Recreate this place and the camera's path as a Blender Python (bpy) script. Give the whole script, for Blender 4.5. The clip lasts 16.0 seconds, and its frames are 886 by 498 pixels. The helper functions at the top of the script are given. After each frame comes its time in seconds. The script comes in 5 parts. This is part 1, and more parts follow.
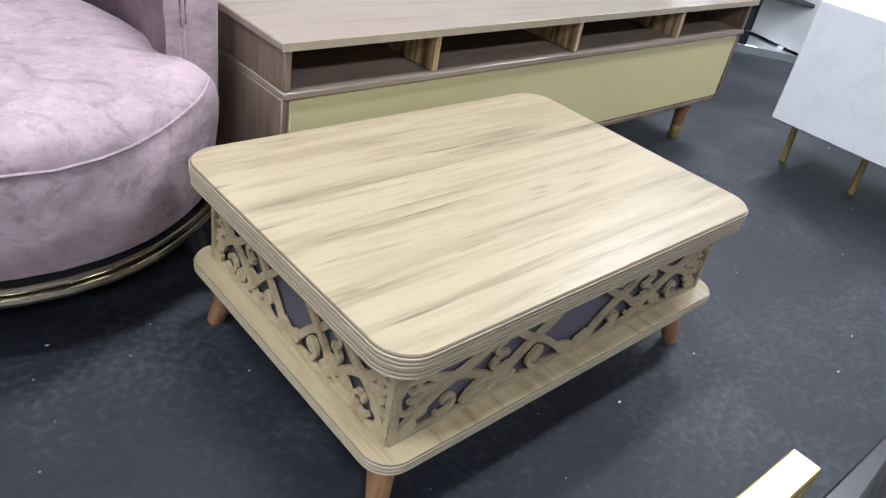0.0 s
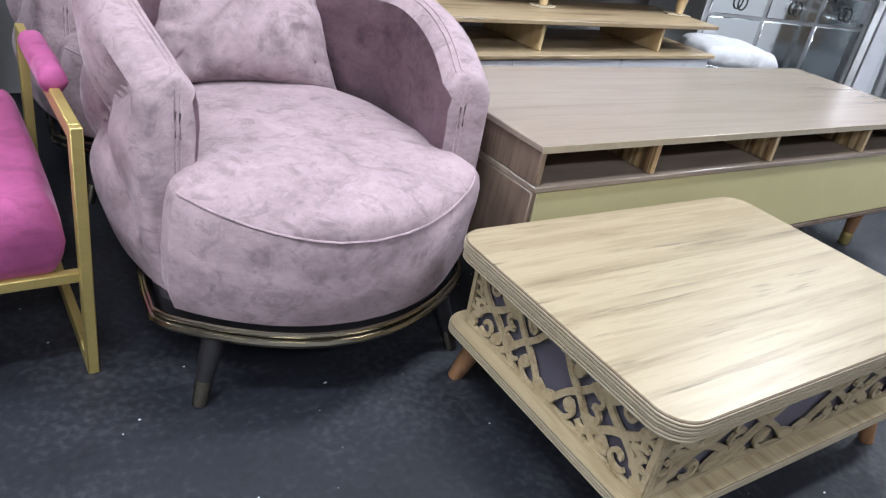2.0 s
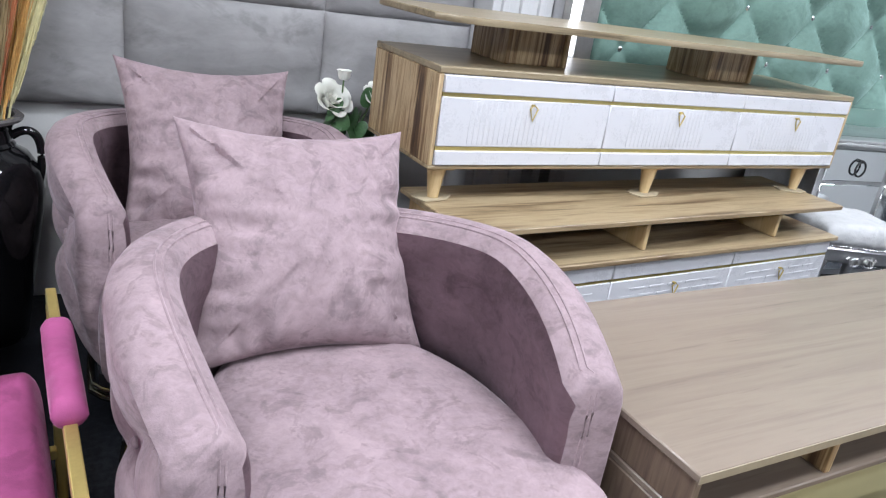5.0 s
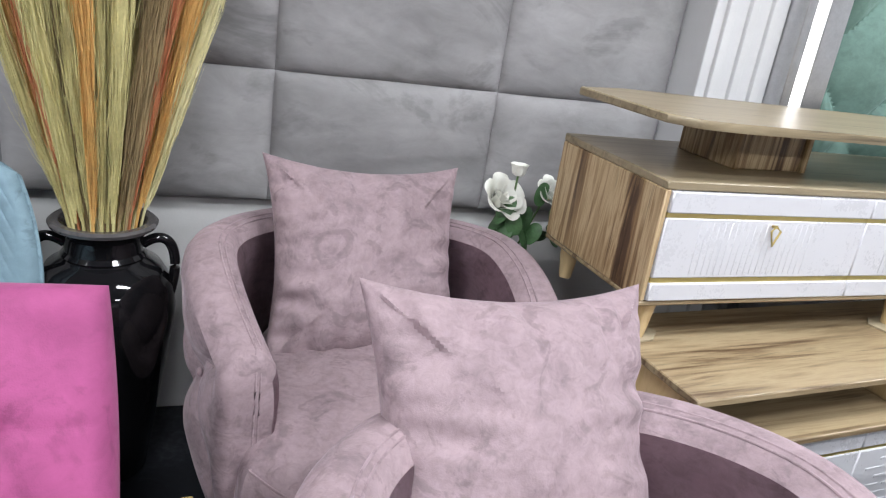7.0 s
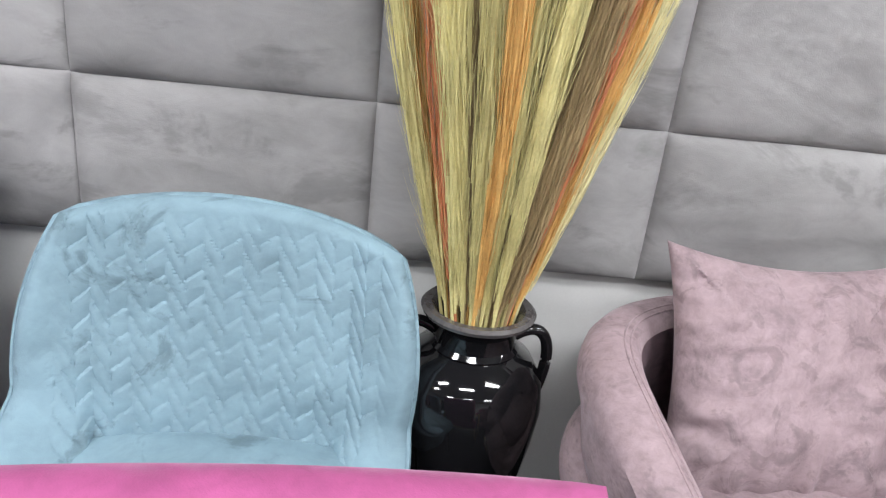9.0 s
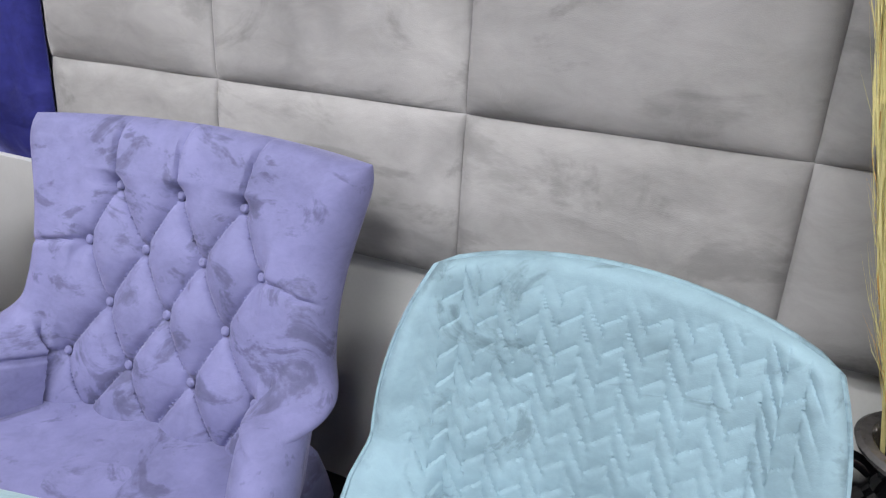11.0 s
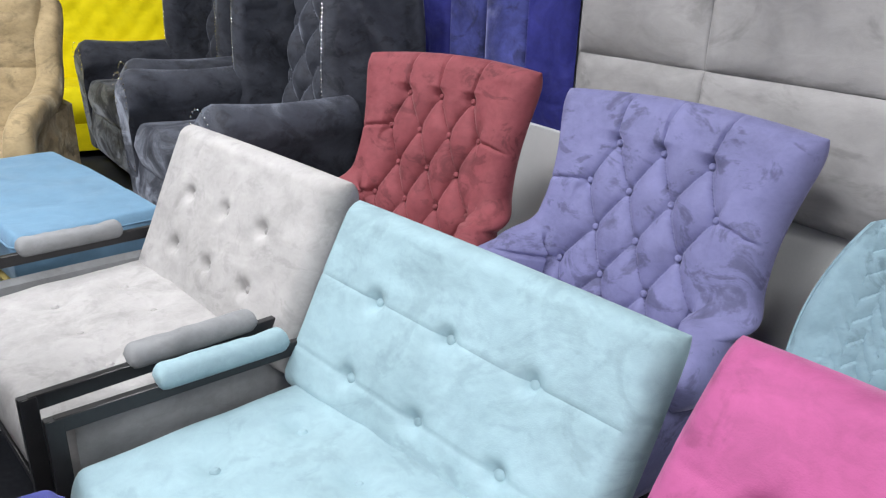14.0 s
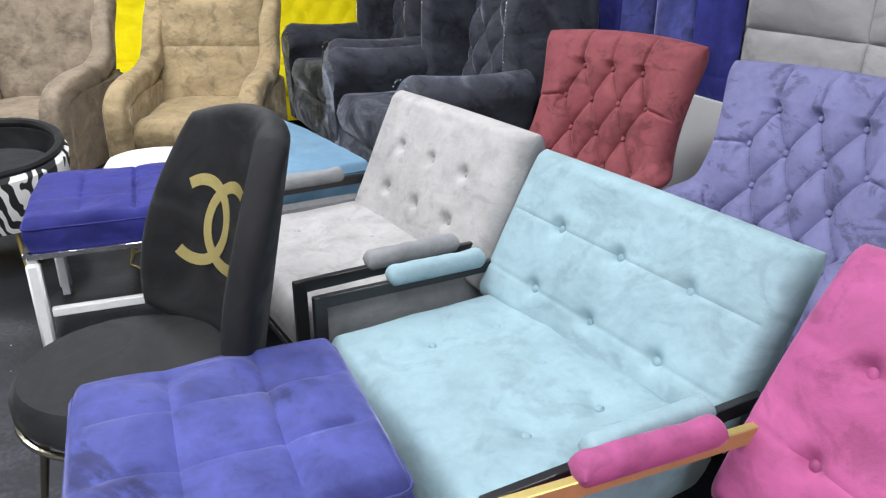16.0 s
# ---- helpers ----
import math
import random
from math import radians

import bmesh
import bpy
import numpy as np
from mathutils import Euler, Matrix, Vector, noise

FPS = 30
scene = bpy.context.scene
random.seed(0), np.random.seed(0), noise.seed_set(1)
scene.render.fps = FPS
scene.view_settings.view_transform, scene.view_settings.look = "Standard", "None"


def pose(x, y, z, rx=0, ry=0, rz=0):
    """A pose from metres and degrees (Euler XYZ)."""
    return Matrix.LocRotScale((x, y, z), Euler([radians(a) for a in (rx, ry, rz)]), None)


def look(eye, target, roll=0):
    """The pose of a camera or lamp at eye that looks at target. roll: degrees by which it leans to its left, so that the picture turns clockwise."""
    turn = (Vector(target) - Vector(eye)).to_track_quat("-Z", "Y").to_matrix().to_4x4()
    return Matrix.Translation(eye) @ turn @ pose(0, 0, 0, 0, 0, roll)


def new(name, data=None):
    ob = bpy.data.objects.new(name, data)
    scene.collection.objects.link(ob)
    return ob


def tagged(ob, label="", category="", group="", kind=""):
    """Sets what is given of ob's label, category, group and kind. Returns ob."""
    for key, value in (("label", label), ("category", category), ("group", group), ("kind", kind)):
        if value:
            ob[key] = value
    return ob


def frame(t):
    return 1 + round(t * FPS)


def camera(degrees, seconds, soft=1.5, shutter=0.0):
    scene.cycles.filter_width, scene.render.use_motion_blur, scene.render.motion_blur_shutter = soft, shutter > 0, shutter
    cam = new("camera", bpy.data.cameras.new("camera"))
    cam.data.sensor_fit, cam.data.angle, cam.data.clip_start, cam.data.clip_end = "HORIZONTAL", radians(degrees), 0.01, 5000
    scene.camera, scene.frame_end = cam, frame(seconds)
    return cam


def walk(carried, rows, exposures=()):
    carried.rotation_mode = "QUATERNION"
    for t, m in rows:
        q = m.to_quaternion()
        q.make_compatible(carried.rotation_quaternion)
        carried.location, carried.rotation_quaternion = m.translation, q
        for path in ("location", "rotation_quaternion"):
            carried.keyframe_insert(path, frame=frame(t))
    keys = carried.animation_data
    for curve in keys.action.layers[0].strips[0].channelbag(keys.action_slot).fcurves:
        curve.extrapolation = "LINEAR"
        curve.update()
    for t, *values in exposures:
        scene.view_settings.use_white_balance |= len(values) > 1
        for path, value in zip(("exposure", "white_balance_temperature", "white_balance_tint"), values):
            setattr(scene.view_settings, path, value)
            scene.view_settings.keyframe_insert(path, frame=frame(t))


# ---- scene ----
cam = camera(62.7, 16.0, soft=1.2)
PATH = [
    (0, (0.259, -0.055, 0.998), (1.458, 1.134, -0.073), 10.9),
    (0.5, (0.217, -0.046, 1.015), (1.4, 1.185, -0.027), 11.0),
    (1, (0.106, -0.025, 1.03), (1.248, 1.27, 0.02), 11.1),
    (1.5, (-0.026, -0.023, 1.036), (1.058, 1.346, 0.061), 11.0),
    (2, (-0.104, -0.029, 1.063), (0.916, 1.414, 0.127), 10.8),
    (2.5, (-0.135, -0.009, 1.094), (0.836, 1.502, 0.213), 10.4),
    (3, (-0.137, 0.045, 1.113), (0.803, 1.608, 0.295), 9.9),
    (3.5, (-0.092, 0.142, 1.139), (0.826, 1.75, 0.384), 9.0),
    (3.7, (-0.071, 0.181, 1.145), (0.845, 1.803, 0.418), 8.7),
    (5.8, (0.039, 0.661, 1.345), (0.925, 2.302, 0.621), 9.1),
    (6, (0.011, 0.699, 1.352), (0.876, 2.351, 0.63), 9.0),
    (6.5, (-0.046, 0.85, 1.326), (0.746, 2.551, 0.633), 9.0),
    (7, (-0.042, 1.048, 1.329), (0.645, 2.8, 0.653), 8.7),
    (7.5, (-0.095, 1.187, 1.334), (0.498, 2.976, 0.663), 8.5),
    (8, (-0.198, 1.29, 1.326), (0.298, 3.112, 0.667), 8.1),
    (8.5, (-0.306, 1.358, 1.34), (0.06, 3.199, 0.649), 7.6),
    (9, (-0.386, 1.478, 1.372), (-0.259, 3.327, 0.618), 6.6),
    (9.5, (-0.449, 1.651, 1.356), (-0.584, 3.515, 0.643), 5.3),
    (10, (-0.487, 1.753, 1.331), (-0.871, 3.597, 0.659), 4.9),
    (10.2, (-0.504, 1.758, 1.335), (-0.977, 3.576, 0.651), 4.5),
    (12.3, (-0.532, 1.475, 1.326), (-1.629, 2.977, 0.589), 2.6),
    (12.5, (-0.508, 1.448, 1.329), (-1.651, 2.912, 0.586), 2.5),
    (13, (-0.396, 1.385, 1.323), (-1.701, 2.7, 0.571), 3.0),
    (13.5, (-0.307, 1.321, 1.315), (-1.773, 2.463, 0.576), 2.4),
    (14, (-0.25, 1.231, 1.316), (-1.84, 2.21, 0.599), 1.8),
    (14.5, (-0.169, 1.104, 1.308), (-1.84, 1.946, 0.601), 1.1),
    (15, (-0.069, 1.0, 1.31), (-1.779, 1.747, 0.589), 0.5),
    (15.5, (0.007, 0.962, 1.315), (-1.724, 1.639, 0.578), 0.2),
    (16, (0.079, 0.961, 1.332), (-1.666, 1.575, 0.571), 0.2),
]
walk(cam, [(t, look(eye, target, roll)) for t, eye, target, roll in PATH], [(0, 0.22, 5950, 10), (1.5, 0.2, 5950, 10), (3.5, 0.06, 5900, 10), (6.5, -0.06, 6250, 10), (7.5, -0.05, 6350, 10), (9.5, 0.33, 6520, 10), (12.5, 0.28, 6600, 10), (14, 0.12, 6500, 10), (16, 0.04, 6400, 10)])

# ---- light and exposure ----
world = bpy.data.worlds.new("world")
world.use_nodes = True
world.node_tree.nodes["Background"].inputs[0].default_value = (0.8, 0.85, 0.95, 1)
world.node_tree.nodes["Background"].inputs[1].default_value = 0.25
scene.world = world
LAMP = 66.0
CEIL = 3.1
# the lamp at (4.4, 2.1) is added to brighten the wall the tabletop mirrors
LAMPS = [(-4.6, 0.2), (-2.6, 1.2), (-0.6, 0.4), (1.4, 1.3), (3.4, 0.4), (4.4, 2.1), (-0.6, -2.2), (2.4, -2.2), (-3.4, -2.2)]
for lx, ly in LAMPS:
    ld = bpy.data.lights.new("ceiling_lamp_light", "AREA")
    ld.shape, ld.size, ld.size_y, ld.energy, ld.color = "RECTANGLE", 1.2, 0.3, LAMP, (0.965, 0.98, 1.0)
    lo = new("ceiling_lamp_light", ld)
    lo.matrix_world = pose(lx, ly, CEIL - 0.075)


# ---- materials ----
def nodes(name):
    m = bpy.data.materials.new(name)
    m.use_nodes = True
    nt = m.node_tree
    return m, nt, nt.nodes["Principled BSDF"]


def link(nt, a, b):
    nt.links.new(a, b)


def ramp(nt, fac, stops):
    r = nt.nodes.new("ShaderNodeValToRGB")
    e = r.color_ramp.elements
    while len(e) < len(stops):
        e.new(0.5)
    for el, (p, c) in zip(e, stops):
        el.position, el.color = p, (*c, 1)
    link(nt, fac, r.inputs[0])
    return r.outputs[0]


def coords(nt, scale=(1, 1, 1), turn=(0, 0, 0), shift=True):
    """Object coordinates, moved by a random step per object so that copies differ."""
    tc = nt.nodes.new("ShaderNodeTexCoord")
    mp = nt.nodes.new("ShaderNodeMapping")
    mp.inputs["Scale"].default_value = scale
    mp.inputs["Rotation"].default_value = turn
    src = tc.outputs["Object"]
    if shift:
        oi = nt.nodes.new("ShaderNodeObjectInfo")
        mu = nt.nodes.new("ShaderNodeVectorMath")
        mu.operation = "SCALE"
        mu.inputs[0].default_value = (7.3, 3.1, 5.7)
        link(nt, oi.outputs["Random"], mu.inputs["Scale"])
        ad = nt.nodes.new("ShaderNodeVectorMath")
        link(nt, src, ad.inputs[0])
        link(nt, mu.outputs[0], ad.inputs[1])
        src = ad.outputs[0]
    link(nt, src, mp.inputs[0])
    return mp.outputs[0]


def noise_tex(nt, vec, scale, detail=4, rough=0.5, dist=0.0):
    n = nt.nodes.new("ShaderNodeTexNoise")
    for k, v in (("Scale", scale), ("Detail", detail), ("Roughness", rough), ("Distortion", dist)):
        n.inputs[k].default_value = v
    link(nt, vec, n.inputs["Vector"])
    return n.outputs["Fac"]


def mixf(nt, a, b, fac):
    """Blend of two values."""
    m = nt.nodes.new("ShaderNodeMix")
    m.inputs[0].default_value = fac
    link(nt, a, m.inputs[2])
    link(nt, b, m.inputs[3])
    return m.outputs[0]


def bump(nt, b, fac, strength=0.2, dist=0.002):
    n = nt.nodes.new("ShaderNodeBump")
    n.inputs["Strength"].default_value, n.inputs["Distance"].default_value = strength, dist
    link(nt, fac, n.inputs["Height"])
    link(nt, n.outputs[0], b.inputs["Normal"])


def shade(c, k):
    return tuple(min(1.0, v * k) for v in c)


def velvet(name, c, spread=0.4, patch=7.0, sheen=0.45, rough=0.75, tint=None, stretch=(1, 1, 1.4), cloud=0.5, marks=0.35, nap=0.0, brush=0.3):
    """Pile fabric: broad brushed patches, small smudges and a fine nap that leans up or down."""
    m, nt, b = nodes(name)
    v = coords(nt, stretch)
    big = noise_tex(nt, v, patch, 4, 0.6, 0.7)
    small = noise_tex(nt, v, patch * 5.5, 6, 0.7, 0.5)
    f = mixf(nt, big, small, 0.45)
    col = ramp(nt, f, [(0.36, shade(c, 1 - spread * cloud)), (0.5, c), (0.64, shade(c, 1 + spread * cloud * 0.8))])
    # brushed marks with crisp edges
    mark = mixf(nt, noise_tex(nt, v, patch * 1.1, 6, 0.62, 1.6), noise_tex(nt, v, patch * 9, 3, 0.6, 0.3), 0.14)
    mask = ramp(nt, mark, [(0.54, (1, 1, 1)), (0.60, (1 - spread * marks * 0.75,) * 3), (0.70, (1 - spread * marks,) * 3)])
    mul = nt.nodes.new("ShaderNodeMix")
    mul.data_type, mul.blend_type = "RGBA", "MULTIPLY"
    mul.inputs[0].default_value = 1.0
    link(nt, col, mul.inputs[6])
    link(nt, mask, mul.inputs[7])
    link(nt, mul.outputs[2], b.inputs["Base Color"])
    b.inputs["Roughness"].default_value = rough
    b.inputs["Specular IOR Level"].default_value = 0.25
    b.inputs["Sheen Weight"].default_value = sheen
    b.inputs["Sheen Roughness"].default_value = 0.35
    b.inputs["Sheen Tint"].default_value = (*(tint or shade(c, 1.6)), 1)
    fuzz = noise_tex(nt, coords(nt), 420, 2)
    wr = noise_tex(nt, v, 26, 3, 0.5, 0.4)
    bp = nt.nodes.new("ShaderNodeBump")
    bp.inputs["Strength"].default_value, bp.inputs["Distance"].default_value = 0.3, 0.004
    link(nt, mixf(nt, fuzz, wr, 0.6), bp.inputs["Height"])
    # the pile lies over: the cloth's normal leans with it, patch by patch
    lean = nt.nodes.new("ShaderNodeTexNoise")
    for k_, v_ in (("Scale", patch * 0.8), ("Detail", 5), ("Roughness", 0.62), ("Distortion", 1.2)):
        lean.inputs[k_].default_value = v_
    link(nt, v, lean.inputs["Vector"])
    tilt = nt.nodes.new("ShaderNodeVectorMath")
    tilt.operation = "MULTIPLY_ADD"
    tilt.inputs[1].default_value = (brush * 4,) * 3
    tilt.inputs[2].default_value = (-brush * 2, -brush * 2, -brush * 2 + nap)
    link(nt, lean.outputs["Color"], tilt.inputs[0])
    geo = nt.nodes.new("ShaderNodeNewGeometry")
    add = nt.nodes.new("ShaderNodeVectorMath")
    link(nt, geo.outputs["Normal"], add.inputs[0])
    link(nt, tilt.outputs[0], add.inputs[1])
    unit = nt.nodes.new("ShaderNodeVectorMath")
    unit.operation = "NORMALIZE"
    link(nt, add.outputs[0], unit.inputs[0])
    link(nt, unit.outputs[0], bp.inputs["Normal"])
    link(nt, bp.outputs[0], b.inputs["Normal"])
    return m


def wood(name, c1, c2, c3, along="x", rough=0.32, plank=0.0, streak=1.0, fine=0.28, cracks=0.35, bold=False):
    """Printed wood board: long grain streaks and short dark cracks, each plank with a grain of its own."""
    m, nt, b = nodes(name)
    s = {"x": (0.9, 14, 14), "y": (14, 0.9, 14), "z": (14, 14, 0.9)}[along]
    v = coords(nt, s)
    step = None
    if plank:
        tc = nt.nodes.new("ShaderNodeTexCoord")
        sp = nt.nodes.new("ShaderNodeSeparateXYZ")
        link(nt, tc.outputs["Object"], sp.inputs[0])
        dv = nt.nodes.new("ShaderNodeMath")
        dv.operation = "DIVIDE"
        dv.inputs[1].default_value = plank
        link(nt, sp.outputs["Y" if along == "x" else "X"], dv.inputs[0])
        fl = nt.nodes.new("ShaderNodeMath")
        fl.operation = "FLOOR"
        link(nt, dv.outputs[0], fl.inputs[0])
        wn = nt.nodes.new("ShaderNodeTexWhiteNoise")
        wn.noise_dimensions = "1D"
        link(nt, fl.outputs[0], wn.inputs["W"])
        step = wn.outputs["Value"]
        jump = nt.nodes.new("ShaderNodeVectorMath")
        jump.operation = "MULTIPLY_ADD"
        jump.inputs[1].default_value = (9.0, 5.0, 3.0)
        link(nt, wn.outputs["Color"], jump.inputs[0])
        link(nt, v, jump.inputs[2])
        v = jump.outputs[0]
    g1 = noise_tex(nt, v, 1.0 * streak, 6, 0.6, 1.3)
    g2 = noise_tex(nt, v, 4.5, 4, 0.7, 0.4)
    f = mixf(nt, g1, g2, fine)
    if step is not None:
        f = mixf(nt, f, step, 0.13)
    col = ramp(nt, f, [(0.38, c3), (0.45, c1), (0.52, c2), (0.57, c1), (0.66, c3)] if bold else [(0.3, c3), (0.4, c1), (0.52, c2), (0.6, c1), (0.72, c2)])
    crack = mixf(nt, noise_tex(nt, v, 2.6, 3, 0.6, 0.6), noise_tex(nt, v, 9.0, 3, 0.6, 0.2), 0.4)
    dark = ramp(nt, crack, [(0.57, (1, 1, 1)), (0.68, (1 - cracks,) * 3)])
    mul = nt.nodes.new("ShaderNodeMix")
    mul.data_type, mul.blend_type = "RGBA", "MULTIPLY"
    mul.inputs[0].default_value = 1.0
    link(nt, col, mul.inputs[6])
    link(nt, dark, mul.inputs[7])
    link(nt, mul.outputs[2], b.inputs["Base Color"])
    b.inputs["Roughness"].default_value = rough
    b.inputs["Specular IOR Level"].default_value = 0.45
    bump(nt, b, g2, 0.08, 0.001)
    return m


def plain(name, c, rough=0.5, metal=0.0, vary=0.06, scale=9.0, spec=0.5, relief=0.0, fine=160):
    m, nt, b = nodes(name)
    v = coords(nt)
    f = mixf(nt, noise_tex(nt, v, scale, 4, 0.6, 0.3), noise_tex(nt, v, fine, 3), 0.35)
    link(nt, ramp(nt, f, [(0.3, shade(c, 1 - vary)), (0.7, shade(c, 1 + vary))]), b.inputs["Base Color"])
    rr = nt.nodes.new("ShaderNodeMapRange")
    rr.inputs[3].default_value, rr.inputs[4].default_value = max(0.02, rough - 0.06), rough + 0.06
    link(nt, f, rr.inputs[0])
    link(nt, rr.outputs[0], b.inputs["Roughness"])
    b.inputs["Metallic"].default_value = metal
    b.inputs["Specular IOR Level"].default_value = spec
    if relief:
        bump(nt, b, f, relief, 0.003)
    return m


def carpet_material():
    m, nt, b = nodes("charcoal_carpet")
    v = coords(nt, shift=False)
    f = mixf(nt, noise_tex(nt, v, 2.2, 5, 0.65, 0.5), noise_tex(nt, v, 60, 3), 0.4)
    link(nt, ramp(nt, f, [(0.35, (0.006, 0.007, 0.0105)), (0.50, (0.012, 0.0135, 0.019)), (0.62, (0.034, 0.036, 0.043)), (0.72, (0.075, 0.077, 0.086))]), b.inputs["Base Color"])
    b.inputs["Roughness"].default_value = 0.55
    b.inputs["Specular IOR Level"].default_value = 0.35
    bump(nt, b, noise_tex(nt, v, 500, 2), 0.4, 0.002)
    return m


def zebra_material():
    m, nt, b = nodes("zebra_print")
    v = coords(nt, (1, 1, 0.55), (0.3, 0.5, 0))
    w = nt.nodes.new("ShaderNodeTexWave")
    w.inputs["Scale"].default_value, w.inputs["Distortion"].default_value, w.inputs["Detail Scale"].default_value = 6, 9, 1.6
    link(nt, v, w.inputs["Vector"])
    link(nt, ramp(nt, w.outputs["Fac"], [(0.47, (0.012, 0.012, 0.014)), (0.53, (0.75, 0.74, 0.72))]), b.inputs["Base Color"])
    b.inputs["Roughness"].default_value = 0.8
    return m


def glass_material():
    m, nt, b = nodes("clear_glass")
    b.inputs["Base Color"].default_value = (0.9, 0.95, 0.94, 1)
    b.inputs["Transmission Weight"].default_value = 1.0
    b.inputs["Roughness"].default_value = 0.02
    return m


def lamp_glow():
    m, nt, b = nodes("lamp_glow")
    b.inputs["Emission Color"].default_value = (1, 0.98, 0.95, 1)
    b.inputs["Emission Strength"].default_value = 6
    return m


CARPET = carpet_material()
MAUVE = velvet("mauve_velvet", (0.285, 0.213, 0.232), 0.55, 9.5, 0.42, tint=(0.75, 0.64, 0.69), cloud=0.5, marks=0.5, nap=0.12, brush=0.24)
# near-copy of the mauve: normals tilted down, sheen cut, so the inside shades darker
MAUVE_SHADED = velvet("mauve_velvet_shaded_down", (0.305, 0.210, 0.245), 0.55, 6.0, 0.08, tint=(0.6, 0.45, 0.52), cloud=0.6, marks=0.5, nap=-0.95, brush=0.3)
PINK = velvet("pink_velvet", (0.325, 0.072, 0.190), 0.4, 4.0, 0.25, tint=(1.0, 0.65, 0.85), marks=0.6, brush=0.32)
TURQ = velvet("turquoise_velvet", (0.235, 0.338, 0.380), 0.3, 4.0, 0.2, tint=(0.8, 0.95, 1), marks=0.55, brush=0.25)
LGREY = velvet("light_grey_velvet", (0.325, 0.315, 0.315), 0.3, 5.0, 0.2, cloud=0.55, marks=0.6, brush=0.22)
MGREY = velvet("mid_grey_velvet", (0.20, 0.205, 0.215), 0.3, 6.0, 0.25)
PANELGREY = velvet("panel_grey_velvet", (0.285, 0.277, 0.282), 0.4, 2.0, 0.3, tint=(0.75, 0.72, 0.72), stretch=(0.75, 1.35, 1.0), cloud=0.55, marks=0.7, brush=0.38)
PURPLE = velvet("lavender_velvet", (0.155, 0.157, 0.302), 0.55, 5.0, 0.28, tint=(0.7, 0.68, 1), cloud=0.35, marks=0.85, brush=0.25)
RED = velvet("brick_red_velvet", (0.20, 0.050, 0.060), 0.5, 6.0, 0.28, tint=(0.95, 0.5, 0.52), cloud=0.4, marks=0.8, brush=0.28)
BLUE = velvet("steel_blue_velvet", (0.205, 0.305, 0.362), 0.45, 3.2, 0.3, tint=(0.65, 0.88, 1), cloud=0.4, marks=0.85, brush=0.25)
ROYAL = velvet("royal_blue_velvet", (0.048, 0.056, 0.212), 0.75, 2.6, 0.4, tint=(0.55, 0.57, 1), cloud=0.6, marks=0.85, brush=0.6)
NAVY = velvet("deep_blue_velvet", (0.020, 0.022, 0.155), 0.5, 5.0, 0.3, tint=(0.35, 0.35, 0.9), brush=0.4)
SKY = velvet("sky_blue_velvet", (0.115, 0.215, 0.315), 0.22, 5.0, 0.25, tint=(0.6, 0.78, 1), brush=0.2)
BLACKV = velvet("black_velvet", (0.034, 0.037, 0.049), 0.6, 5.0, 0.55, tint=(0.45, 0.49, 0.60), marks=0.8, brush=0.45)
BLACKF = velvet("black_fabric", (0.012, 0.012, 0.0135), 0.3, 6.0, 0.12, tint=(0.3, 0.3, 0.31))
BEIGE = velvet("beige_velvet", (0.285, 0.215, 0.12), 0.55, 6.0, 0.35, tint=(0.85, 0.74, 0.55), marks=0.6, brush=0.4)
BROWNV = velvet("taupe_velvet", (0.215, 0.17, 0.125), 0.55, 6.0, 0.35, tint=(0.7, 0.62, 0.52), marks=0.5, brush=0.4)
YELLOW = velvet("yellow_velvet", (0.80, 0.68, 0.0), 0.12, 5.0, 0.2, tint=(1, 0.95, 0.3))
GREEN = velvet("sage_green_velvet", (0.130, 0.212, 0.182), 0.4, 5.0, 0.3, tint=(0.6, 0.85, 0.78))
SILVERV = velvet("silver_velvet", (0.46, 0.46, 0.47), 0.2, 8.0, 0.3)
OAK_X = wood("oak_print_long", (0.238, 0.188, 0.117), (0.312, 0.255, 0.166), (0.125, 0.092, 0.056), "x", 0.33, 0.085, 1.0, 0.3, 0.55)
OAK_Y = wood("oak_print_cross", (0.29, 0.225, 0.13), (0.38, 0.31, 0.195), (0.12, 0.08, 0.047), "y", 0.3)
OAK_Z = wood("oak_print_upright", (0.31, 0.20, 0.10), (0.55, 0.42, 0.25), (0.09, 0.05, 0.027), "z", 0.4, 0.0, 1.0, 0.2, 0.6, True)
OAKSHELF = wood("oak_print_shelf", (0.29, 0.215, 0.125), (0.38, 0.295, 0.18), (0.12, 0.075, 0.042), "x", 0.3, 0.1, 0.9, 0.25, 0.6, True)
EDGE = plain("ply_edge_band", (0.31, 0.26, 0.185), 0.45, vary=0.12, scale=30)
EDGEDARK = plain("ply_dark_line", (0.13, 0.095, 0.065), 0.5, vary=0.15, scale=40)
WALNUT = wood("walnut_print", (0.115, 0.08, 0.06), (0.18, 0.13, 0.095), (0.05, 0.033, 0.026), "z", 0.35)
WALNUT_X = wood("walnut_print_long", (0.205, 0.160, 0.128), (0.235, 0.187, 0.148), (0.175, 0.135, 0.107), "x", 0.24, 0.17, 0.55, 0.2, 0.15)
LEGWOOD = wood("turned_leg_wood", (0.17, 0.085, 0.04), (0.26, 0.14, 0.07), (0.1, 0.05, 0.025), "z", 0.4)
PALEWOOD = wood("pale_beech", (0.55, 0.40, 0.20), (0.66, 0.5, 0.28), (0.42, 0.28, 0.13), "z", 0.45)
CREAM = plain("straw_yellow_board", (0.50, 0.445, 0.235), 0.45, vary=0.04)
